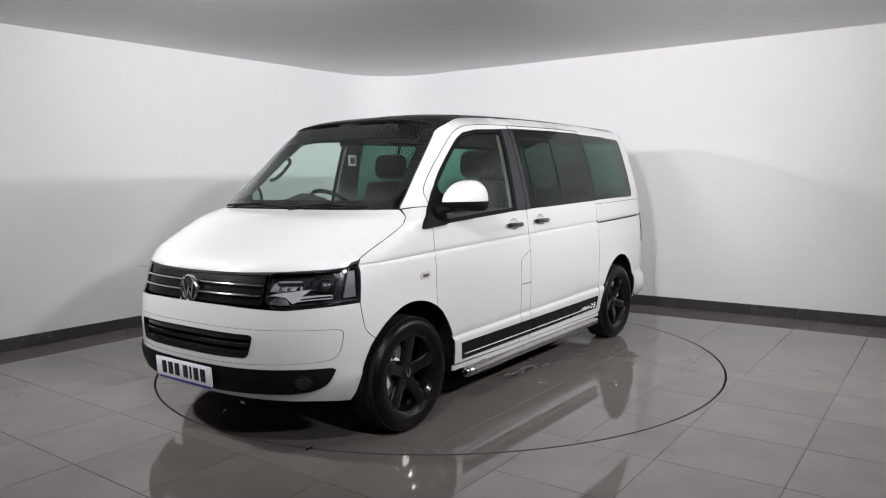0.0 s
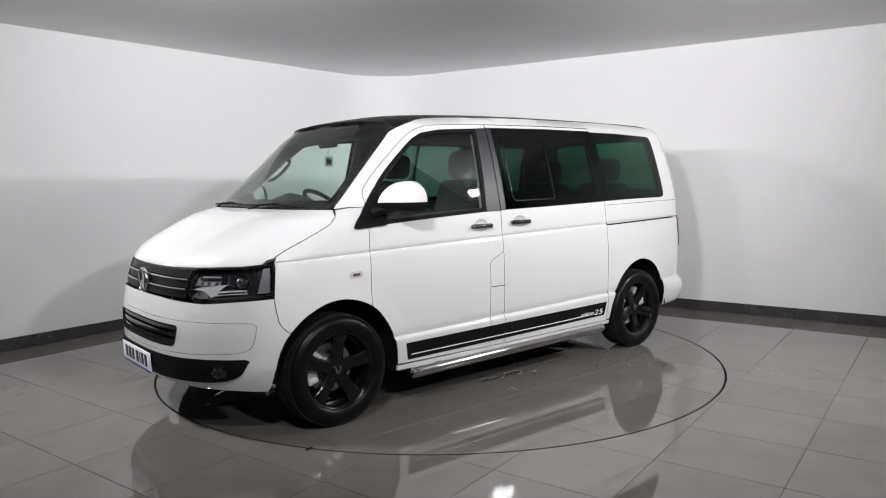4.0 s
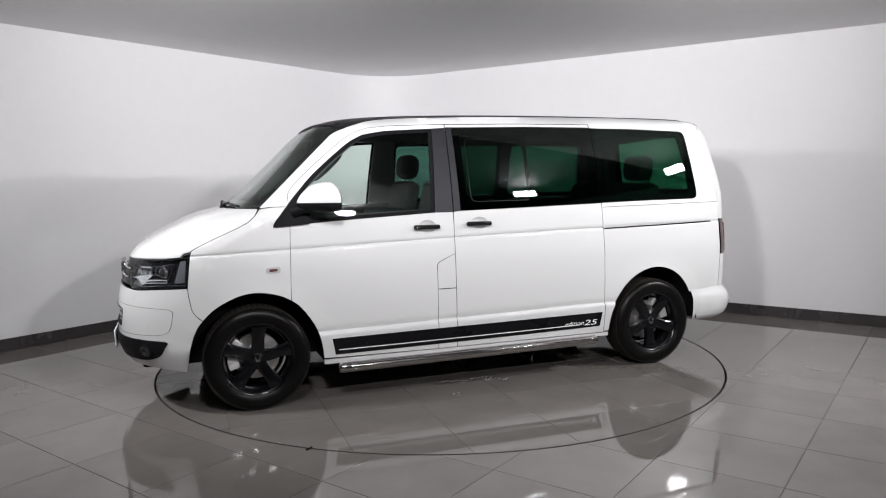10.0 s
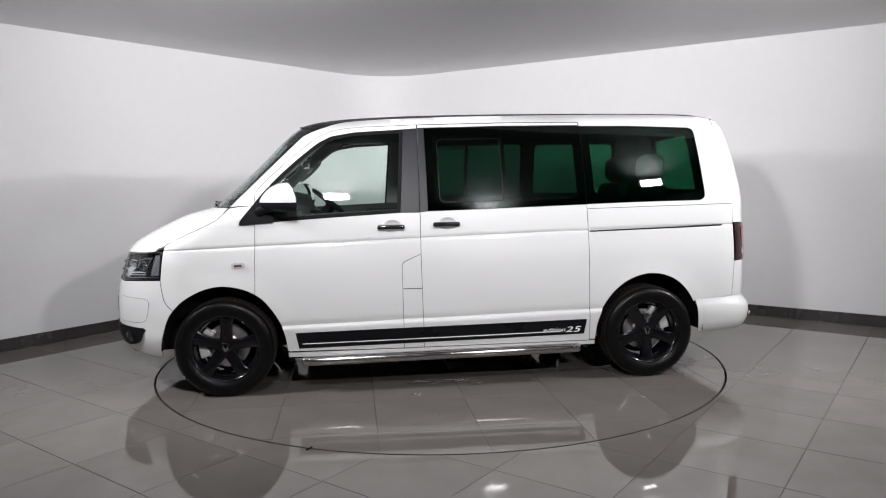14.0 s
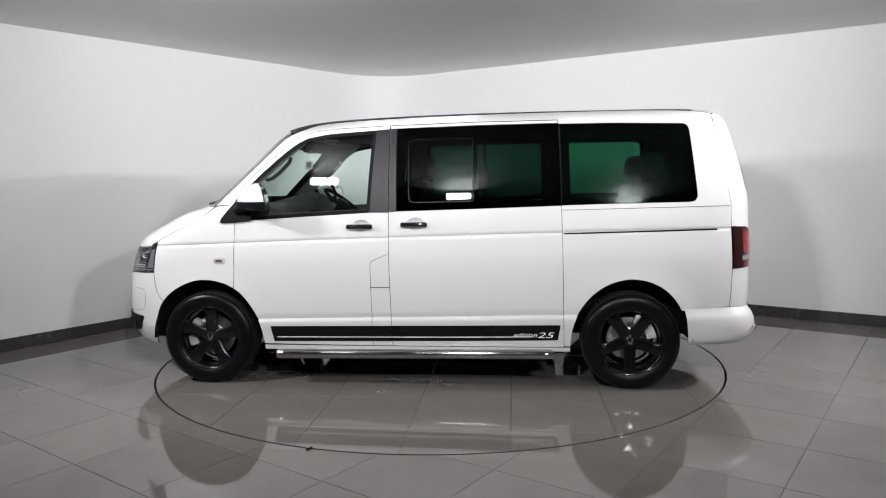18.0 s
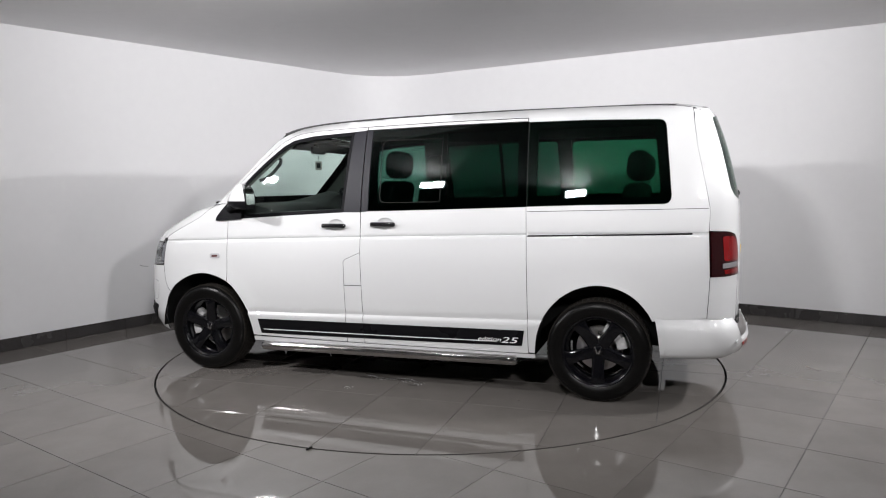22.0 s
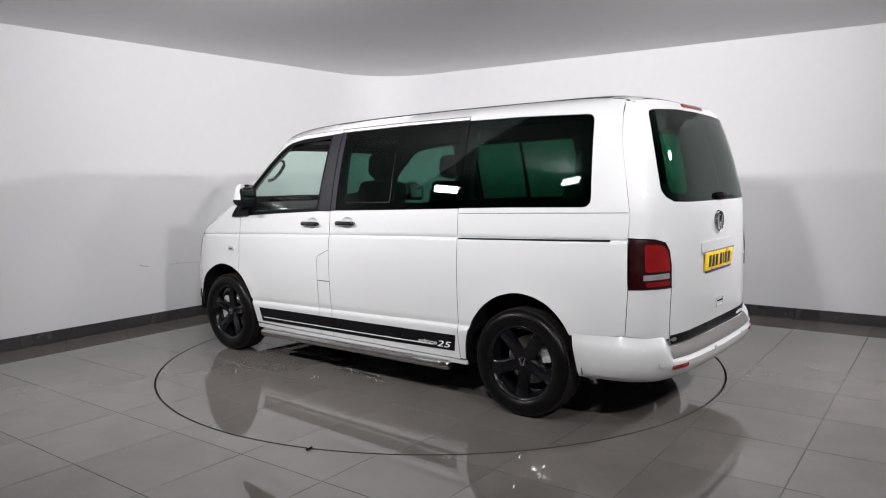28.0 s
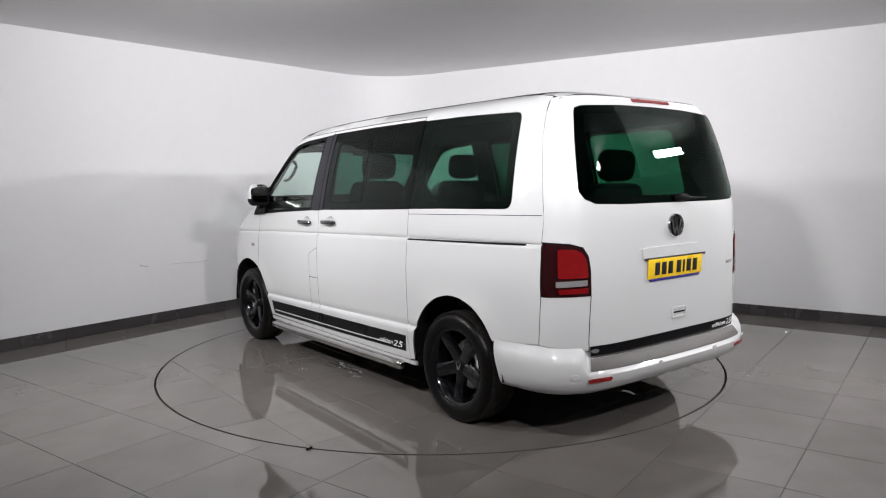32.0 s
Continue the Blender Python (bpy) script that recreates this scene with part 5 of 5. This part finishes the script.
for words, y, z, wide, tall in (("edition", 0.475, 0.546, 0.16, 0.026), ("25", 0.610, 0.546, 0.09, 0.036)):
    x = 1.7 + float(solve(lambda r: half(1.7 + r, z) - y, 0.0, 0.9)) + 0.009
    slope = math.degrees(math.atan2(float(solve(lambda r: half(1.7 + r, z) - (y - 0.03), 0.0, 0.9)) - float(solve(lambda r: half(1.7 + r, z) - (y + 0.03), 0.0, 0.9)), 0.06))
    lettering(words, wide, tall, pose(x, y, z, 90, 0, 90 + slope), gate_strip, WHITE_INK)

# ---- wheels ----
WHEEL_R = 0.335


def tyre_mesh():
    w, prof = 0.115, []
    prof = [(0.226, 0.098), (0.236, 0.106), (0.262, 0.116), (0.290, 0.117), (0.312, 0.108), (0.324, 0.096), (0.3315, 0.080), (0.3345, 0.045), (0.335, 0.0), (0.3345, -0.045), (0.3315, -0.080), (0.324, -0.096), (0.312, -0.108), (0.290, -0.117), (0.262, -0.116), (0.236, -0.106), (0.226, -0.098)]
    return lathe(prof, 72)


def tread_mesh():
    """Rows of tread blocks."""
    bm = bmesh.new()
    for k in range(60):
        a = 2 * math.pi * k / 60
        for lane, (lo, hi, shift) in enumerate(((-0.088, -0.060, 0.0), (-0.052, -0.020, 0.5), (-0.012, 0.012, 0.25), (0.020, 0.052, 0.5), (0.060, 0.088, 0.0))):
            ang = a + shift * 2 * math.pi / 60
            r0, r1 = 0.322, 0.3365 if 0 < lane < 4 else 0.3330
            box_bm((r0, lo, -0.0140), (r1, hi, 0.0140), 0, 1, bm, Matrix.Rotation(-ang, 4, "Y"))
    return finish(bpy.data.meshes.new("tread"), bm)


def rim_mesh():
    """Barrel, lip and hub of the alloy wheel."""
    return lathe([(0.205, -0.095), (0.214, -0.085), (0.196, -0.05), (0.196, 0.045), (0.208, 0.075), (0.217, 0.094), (0.226, 0.102), (0.233, 0.104), (0.236, 0.098), (0.232, 0.090)], 64)


def spoke_mesh():
    """One thick tapered spoke, dished towards the hub."""
    bm = bmesh.new()
    secs = [(0.030, 0.044, 0.064, 0.026), (0.075, 0.041, 0.066, 0.030), (0.12, 0.038, 0.076, 0.034), (0.17, 0.041, 0.084, 0.040), (0.205, 0.049, 0.088, 0.050), (0.222, 0.057, 0.084, 0.055)]
    rings = []
    for r, w, y, d in secs:
        rings.append([bm.verts.new(p) for p in ((-w, y - d, r), (-w, y - 0.008, r), (-w * 0.72, y, r), (0, y + 0.002, r), (w * 0.72, y, r), (w, y - 0.008, r), (w, y - d, r))])
    for a, b in zip(rings, rings[1:]):
        for k in range(6):
            bm.faces.new((a[k], a[k + 1], b[k + 1], b[k]))
        bm.faces.new((a[6], a[0], b[0], b[6]))
    bm.faces.new(rings[0])
    bm.faces.new(rings[-1][::-1])
    return finish(bpy.data.meshes.new("spoke"), bm, 30)


def caliper_mesh():
    bm = bmesh.new()
    for k in range(5):
        a = radians(-28 + 14 * k)
        box_bm((0.118, -0.028, -0.022), (0.186, 0.034, 0.022), 0.006, 2, bm, Matrix.Rotation(-a, 4, "Y"))
    box_bm((0.13, 0.030, -0.03), (0.165, 0.040, 0.03), 0.006, 2, bm)
    return finish(bpy.data.meshes.new("caliper"), bm)


MESH = dict(tyre=tyre_mesh(), tread=tread_mesh(), rim=rim_mesh(), spoke=spoke_mesh(), caliper=caliper_mesh(),
            hub=lathe([(0.0, 0.070), (0.034, 0.068), (0.040, 0.064), (0.062, 0.062), (0.070, 0.050), (0.070, 0.0)], 32),
            disc=lathe([(0.0, -0.005), (0.07, 0.0), (0.075, -0.02), (0.150, -0.02), (0.152, -0.025), (0.152, -0.045), (0.0, -0.045)], 48),
            well=lathe([(0.19, -0.09), (0.06, -0.085), (0.0, -0.085)], 32),
            emblem=lathe([(0.0, 0.074), (0.030, 0.073), (0.034, 0.070), (0.037, 0.064)], 24),
            bar=finish(bpy.data.meshes.new("bar"), box_bm((-0.004, -0.002, -0.022), (0.004, 0.002, 0.022), 0.001)),
            bolt=lathe([(0.0, 0.062), (0.008, 0.061), (0.010, 0.056)], 8))
for me, m in (("tyre", RUBBER), ("tread", TREAD), ("rim", ALLOY), ("spoke", ALLOY), ("caliper", CALIPER), ("hub", ALLOY), ("disc", DULL_STEEL), ("well", BLACK_PLASTIC), ("emblem", ALLOY), ("bolt", BLACK_PLASTIC), ("bar", CHROME)):
    MESH[me].materials.append(m)


def wheel(x, side, spin, cal):
    """side -1 is the near side in the van's plan; the wheel's outer face looks along minus or plus y."""
    ob = part("wheel", MESH["rim"], None, van, "black five-spoke alloy wheel", loc=Vector((x, side * 0.825, WHEEL_R)) - AXIS)
    ob.rotation_euler = (0, 0, 0 if side > 0 else math.pi)
    part("tyre", MESH["tyre"], None, ob, "black road tyre")
    part("tread", MESH["tread"], None, ob)
    part("hub", MESH["hub"], None, ob)
    part("brake_disc", MESH["disc"], None, ob, "steel brake disc")
    c = part("brake_caliper", MESH["caliper"], None, ob, "silver brake caliper")
    c.rotation_euler = (0, radians(cal), 0)
    part("wheel_well", MESH["well"], None, ob)
    part("hub_emblem", MESH["emblem"], None, ob, "small round silver hub emblem")
    for k in (-1, 1):
        part("emblem_bar", MESH["bar"], None, ob, loc=(0.012 * k, 0.0742, 0.0)).rotation_euler = (0, radians(20 * k), 0)
    for k in range(5):
        a = radians(spin) + 2 * math.pi * k / 5
        part("spoke", MESH["spoke"], None, ob).rotation_euler = (0, a, 0)
        b = part("bolt", MESH["bolt"], None, ob, loc=(0.045 * math.sin(a + 0.63), 0, 0.045 * math.cos(a + 0.63)))


SPIN_F, SPIN_R = 4, 180
for side in (-1, 1):
    wheel(-1.505, side, SPIN_F * side, -10 if side < 0 else 190)
    wheel(1.508, side, SPIN_R, 220 if side < 0 else 40)

# wheel arches, chassis floor
for x in (-1.495, 1.500):
    for s in (-1, 1):
        verts, faces, n = [], [], 20
        for k in range(n + 1):
            a = math.pi * k / n
            for w in (s * 0.925, s * 0.62):
                verts.append((x - 0.425 * math.cos(a), w, 0.33 + 0.445 * math.sin(a)))
        for k in range(n):
            faces.append((2 * k, 2 * k + 1, 2 * k + 3, 2 * k + 2))
        k = len(verts)
        verts += [(x, s * 0.62, 0.33)]
        faces += [(k, 2 * i + 1, 2 * i + 3) for i in range(n)]
        part("wheel_arch", bake("arch", verts, faces, 60), FELT, van)
part("chassis", box_bm((-1.06, -0.88, 0.235), (1.07, 0.88, 0.60), 0.02), FELT, van, "black underbody")
part("front_underbody", box_bm((-2.20, -0.60, 0.27), (-1.06, 0.60, 0.62), 0.02), FELT, van)
part("rear_underbody", box_bm((1.07, -0.60, 0.34), (2.34, 0.60, 0.62), 0.02), FELT, van)
part("exhaust", tube([(1.4, 0.45, 0.32), (2.1, 0.48, 0.31), (2.27, 0.50, 0.295)], 0.026, 12), TRIM, van, "dark steel exhaust pipe")
for s in (-1, 1):
    part("side_step", tube([(-0.992, s * 0.947, 0.230), (-0.988, s * 0.947, 0.230), (-0.975, s * 0.947, 0.230), (-0.90, s * 0.947, 0.231), (0.0, s * 0.947, 0.239), (0.90, s * 0.947, 0.246), (0.965, s * 0.947, 0.247), (0.978, s * 0.947, 0.247), (0.982, s * 0.947, 0.247)], [0.016, 0.026, 0.034, 0.034, 0.034, 0.034, 0.034, 0.026, 0.016], 20), STEEL, van, "polished steel side step tube")
    for x in (-0.75, 0.0, 0.75):
        part("step_bracket", box_bm((x - 0.03, min(s * 0.80, s * 0.94), 0.245), (x + 0.03, max(s * 0.80, s * 0.94), 0.262), 0.003), BLACK_PLASTIC, van)

# ---- cabin ----
def lining(sign):
    line = [(-1.26, 1.225), (-0.30, 1.262), (-0.16, 1.262), (1.02, 1.272), (1.95, 1.29), (2.15, 1.30), (2.15, 0.62), (1.98, 0.62), (1.96, 0.83), (1.04, 0.83), (1.02, 0.32), (-1.03, 0.32), (-1.05, 0.83), (-1.26, 0.83)]
    return panel(line, on_side(sign, -0.045), on_side(sign, -0.06), 0.15)


for s in (-1, 1):
    part("side_lining", lining(s), TRIM, van, "dark grey door and side lining")
    for line, m in ((([(-0.27, 1.83), (-0.09, 1.835), (-0.05, 1.22), (-0.31, 1.21)]), GREY_TRIM), (([(0.985, 1.84), (1.085, 1.84), (1.10, 1.25), (0.99, 1.25)]), TRIM), (([(1.86, 1.84), (2.06, 1.84), (2.15, 1.27), (1.92, 1.27)]), TRIM)):
        part("pillar_trim", panel(line, on_side(s, -0.030), on_side(s, -0.055), 0.08), m, van)
    a_line = [(-1.36, 1.345), (-1.20, 1.372), (-0.93, 1.615), (-0.70, 1.80), (-0.86, 1.82), (-1.0, 1.69)]
    part("pillar_trim", panel(a_line, on_side(s, -0.035), on_side(s, -0.050), 0.06), GREY_TRIM, van)
    y = s * 0.775
    part("grab_handle", tube([(-1.08, y, 1.475), (-1.055, y - s * 0.035, 1.485), (-0.99, y - s * 0.05, 1.535), (-0.925, y - s * 0.05, 1.60), (-0.905, y - s * 0.03, 1.63), (-0.915, y, 1.645)], 0.013, 10), TRIM, van, "grey grab handle on the windscreen pillar")
headliner_half = [(-0.84, 0.0), (-0.82, 0.40), (-0.76, 0.62), (-0.55, 0.68), (0.0, 0.72), (1.0, 0.72), (1.9, 0.70), (2.05, 0.60), (2.06, 0.0)]
part("headliner", panel([(x, -y) for x, y in headliner_half] + [(x, y) for x, y in reversed(headliner_half) if y > 0], lambda q: np.stack([q[:, 0], q[:, 1], 1.825 + 0.045 * np.clip((q[:, 0] + 0.97) / 0.8, 0, 1) - 0.06 * (np.abs(q[:, 1]) / 0.72) ** 4], -1),
     lambda q: np.stack([q[:, 0], q[:, 1], 1.837 + 0.045 * np.clip((q[:, 0] + 0.97) / 0.8, 0, 1) - 0.06 * (np.abs(q[:, 1]) / 0.72) ** 4], -1), 0.12), HEADLINER, van, "grey fabric headliner")
part("cabin_floor", box_bm((-1.30, -0.61, 0.60), (2.08, 0.61, 0.64), 0.01), FABRIC, van)
part("bulkhead", box_bm((-1.36, -0.86, 0.82), (-1.32, 0.86, 1.16), 0.01), TRIM, van)

# dashboard
dash = bmesh.new()
secs = [(-1.40, 1.262), (-1.30, 1.288), (-1.10, 1.290), (-0.98, 1.262), (-0.93, 1.20), (-0.95, 1.06), (-1.05, 0.92), (-1.30, 0.88)]
rows = []
for k in range(17):
    y = -0.84 + 1.68 * k / 16
    bulge = 0.10 * max(0.0, 1 - abs(y - 0.38) / 0.24) ** 0.6 if abs(y - 0.38) < 0.24 else 0.0
    rows.append([dash.verts.new((x - 0.10 * (1 - (y / 0.84) ** 2) * (x < -1.2), y, z + bulge * (1.0 if -1.2 < x < -0.94 and z > 1.15 else 0.0))) for x, z in secs])
for a, b in zip(rows, rows[1:]):
    for k in range(len(secs) - 1):
        dash.faces.new((a[k], a[k + 1], b[k + 1], b[k]))
dash.faces.new(rows[0])
dash.faces.new(rows[-1][::-1])
dash_ob = part("dashboard", dash, TRIM, van, "dark grey dashboard")
part("centre_console", box_bm((-1.02, -0.15, 0.86), (-0.90, 0.15, 1.235), 0.025, 3), BLACK_PLASTIC, dash_ob)
part("radio", box_bm((-0.905, -0.10, 1.08), (-0.890, 0.10, 1.19), 0.006), BLACK_GLOSS, dash_ob)
for y in (-0.70, -0.22, 0.22, 0.70):
    part("air_vent", finish(bpy.data.meshes.new("vent"), box_bm((-0.945, y - 0.06, 1.155), (-0.915, y + 0.06, 1.215), 0.010)), BLACK_GLOSS, dash_ob)
steer = lathe([(0.19 + 0.016 * math.cos(2 * math.pi * k / 10), 0.016 * math.sin(2 * math.pi * k / 10)) for k in range(11)], 40)
turn = pose(-0.80, 0.38, 1.275, 0, 0, -90) @ pose(0, 0, 0, 52, 0, 0)
steer.transform(turn)
sw = part("steering_wheel", steer, BLACK_PLASTIC, van, "black steering wheel")
boss = finish(bpy.data.meshes.new("boss"), box_bm((-0.07, -0.03, -0.055), (0.07, 0.02, 0.055), 0.02, 3))
boss.transform(turn)
part("boss", boss, BLACK_PLASTIC, sw)
for p, q in (((-0.06, 0, 0.01), (-0.185, 0, 0.02)), ((0.06, 0, 0.01), (0.185, 0, 0.02)), ((0, 0, -0.05), (0, 0, -0.185))):
    me = tube([p, q], [0.024, 0.015], 8)
    me.transform(turn)
    part("wheel_spoke", me, BLACK_PLASTIC, sw)
part("column", tube([(-0.80, 0.38, 1.26), (-0.98, 0.38, 1.05)], 0.045, 10), BLACK_PLASTIC, van)
for s in (-1, 1):
    part("sun_visor", box_bm((-0.90, min(s * 0.12, s * 0.62), 1.782), (-0.70, max(s * 0.12, s * 0.62), 1.800), 0.010), HEADLINER, van)
inner = part("interior_mirror", box_bm((-1.005, -0.115, 1.700), (-0.975, 0.115, 1.765), 0.014, 3), BLACK_PLASTIC, van, "black interior mirror")
part("mirror_stalk", tube([(-0.99, 0, 1.755), (-1.005, 0, 1.775), (-1.02, 0, 1.785)], [0.012, 0.016, 0.022], 10), BLACK_PLASTIC, inner)
SWING = Matrix.Translation((-0.991, 0, 0)) @ Matrix.Rotation(radians(84), 4, "Z") @ Matrix.Translation((0.991, 0, 0))
tag = part("hanging_tag", box_bm((-0.993, -0.034, 1.565), (-0.989, 0.034, 1.640), 0.001, 2, None, SWING), surface("grey_card", (0.30, 0.29, 0.27), 0.6, vary=0.1), van, "grey card tag hung from the mirror")
part("tag_string", tube([(-0.991, 0, 1.64), (-0.991, 0, 1.70)], 0.0015, 6), TRIM, tag)
part("tag_print", box_bm((-0.9945, -0.020, 1.580), (-0.9875, 0.020, 1.625), 0.0, 2, None, SWING), BLACK_PLASTIC, tag)


def cushion(lo, hi, bevel, lean=0.0, pivot=None, pinch=0.0):
    bm = box_bm(lo, hi, bevel, 4)
    if lean:
        bmesh.ops.rotate(bm, verts=bm.verts, cent=Vector(pivot), matrix=Matrix.Rotation(radians(lean), 3, "Y"))
    return bm


def seat(x, y, wide=0.52, top=1.42, arm=0, base=0.62):
    """A cloth van seat that faces the nose, its backrest at x."""
    ob = tagged(part("seat", cushion((x - 0.52, y - wide / 2, base + 0.24), (x + 0.02, y + wide / 2, base + 0.42), 0.05), FABRIC, van), "black cloth van seat")
    piv = (x, y, base + 0.40)
    back = cushion((x - 0.05, y - wide / 2, base + 0.36), (x + 0.09, y + wide / 2, top), 0.055, 12, piv)
    for v in back.verts:
        t = max(0.0, (v.co.z - 1.05) / (top - 1.05))
        v.co.y = y + (v.co.y - y) * (1 - 0.16 * t * t)
    part("backrest", back, FABRIC, ob)
    hx = x + math.tan(radians(12)) * (top + 0.13 - base - 0.4)
    rest = cushion((hx - 0.078, y - 0.145, top + 0.005), (hx + 0.078, y + 0.145, top + 0.215), 0.070, 6, (hx, y, top + 0.1))
    part("headrest", rest, FABRIC, ob)
    for d in (-0.06, 0.06):
        part("headrest_post", tube([(hx - 0.02, y + d, top - 0.02), (hx, y + d, top + 0.06)], 0.006, 6), CHROME, ob)
    part("seat_base", box_bm((x - 0.48, y - wide / 2 + 0.04, base + 0.01), (x, y + wide / 2 - 0.04, base + 0.25), 0.02), TRIM, ob)
    if arm:
        part("armrest", cushion((x - 0.34, y + arm * (wide / 2 + 0.005) - 0.035, 1.165), (x + 0.02, y + arm * (wide / 2 + 0.005) + 0.035, 1.235), 0.03), FABRIC, ob)


seat(-0.18, -0.43, top=1.47, arm=1)
seat(-0.18, 0.45, top=1.47, arm=-1)
for y in (-0.40, 0.30):
    seat(1.61, y, 0.58, 1.43)


def flood(place, target, watts, beam):
    """A rectangular flood lamp under the ceiling."""
    aim = look(place, target)
    ob = tagged(new("flood_lamp"), "rectangular white studio flood lamp hung under the ceiling", "lamp", "flood lamps round the stage")
    ob.matrix_basis = aim
    bm = box_bm((-0.17, -0.10, 0.02), (0.17, 0.10, 0.07), 0.012)
    part("housing", bm, TRIM, ob, loc=(0, 0, 0))
    part("panel", box_bm((-0.145, -0.075, 0.008), (0.145, 0.075, 0.018), 0.002), GLOW, ob, loc=(0, 0, 0))
    lamp = bpy.data.lights.new("flood_light", "AREA")
    lamp.shape, lamp.size, lamp.size_y, lamp.energy, lamp.color = "RECTANGLE", 0.29, 0.15, watts, (1.0, 0.984, 0.995)
    lamp.spread = radians(beam)
    lo = new("flood_light", lamp)
    lo.matrix_basis = aim


for f in FLOODS:
    flood(*f)

skirt = tagged(part("baseboard", extrude_line(inset_line(LINE, 0.0075), 0.007, 0.0, 0.107), GROUT), "dark grey tile skirting", "skirting", kind="structure")


def skirting_tiles():
    """One tile after another along the walls, with fine joints."""
    path, flat = inset_line(LINE, 0.0085), []
    for a, b in zip(path, path[1:]):
        n = max(1, int((b - a).length / 0.05))
        flat += [a + (b - a) * (k / n) for k in range(n)]
    step = 12
    for i in range(0, len(flat) - step, step):
        seg = flat[i:i + step + 1]
        if all(p.y > -3.2 for p in seg):
            seg = [seg[0] + (seg[1] - seg[0]).normalized() * 0.002] + seg[1:-1] + [seg[-1] - (seg[-1] - seg[-2]).normalized() * 0.002]
            part("skirting_tile", extrude_line(inset_line(seg, 0.010), 0.009, 0.002, 0.110), SKIRT, skirt)


skirting_tiles()

# old scuffs on the wall
SCUFF = surface("grey_scuff", (0.42, 0.42, 0.43), 0.7, vary=0.3, scale=40)
wall = bpy.data.objects["wall_white"]
wall_dir = -LEFT_DIR
out = Vector((wall_dir.y, -wall_dir.x, 0)) * 0.003


def on_wall(d, z):
    """A place on the long wall: metres from its corner, and height."""
    return CORNER + LEFT_DIR * d + out + Vector((0, 0, z))


SCUFFS = [([(3.97, 0.632), (3.93, 0.618), (3.88, 0.612)], 0.004), ([(3.62, 0.606), (3.45, 0.606), (3.28, 0.598), (3.15, 0.600)], 0.0015)]
for pts, w in SCUFFS:
    line = [on_wall(d, z) for d, z in pts]
    part("scuff", tube(line, w, 6), SCUFF, wall)



def motions():
    for thing in TURNING:
        walk(thing, [(t, pose(0, 0, 0, 0, 0, a)) for t, a in TURNS])


motions()
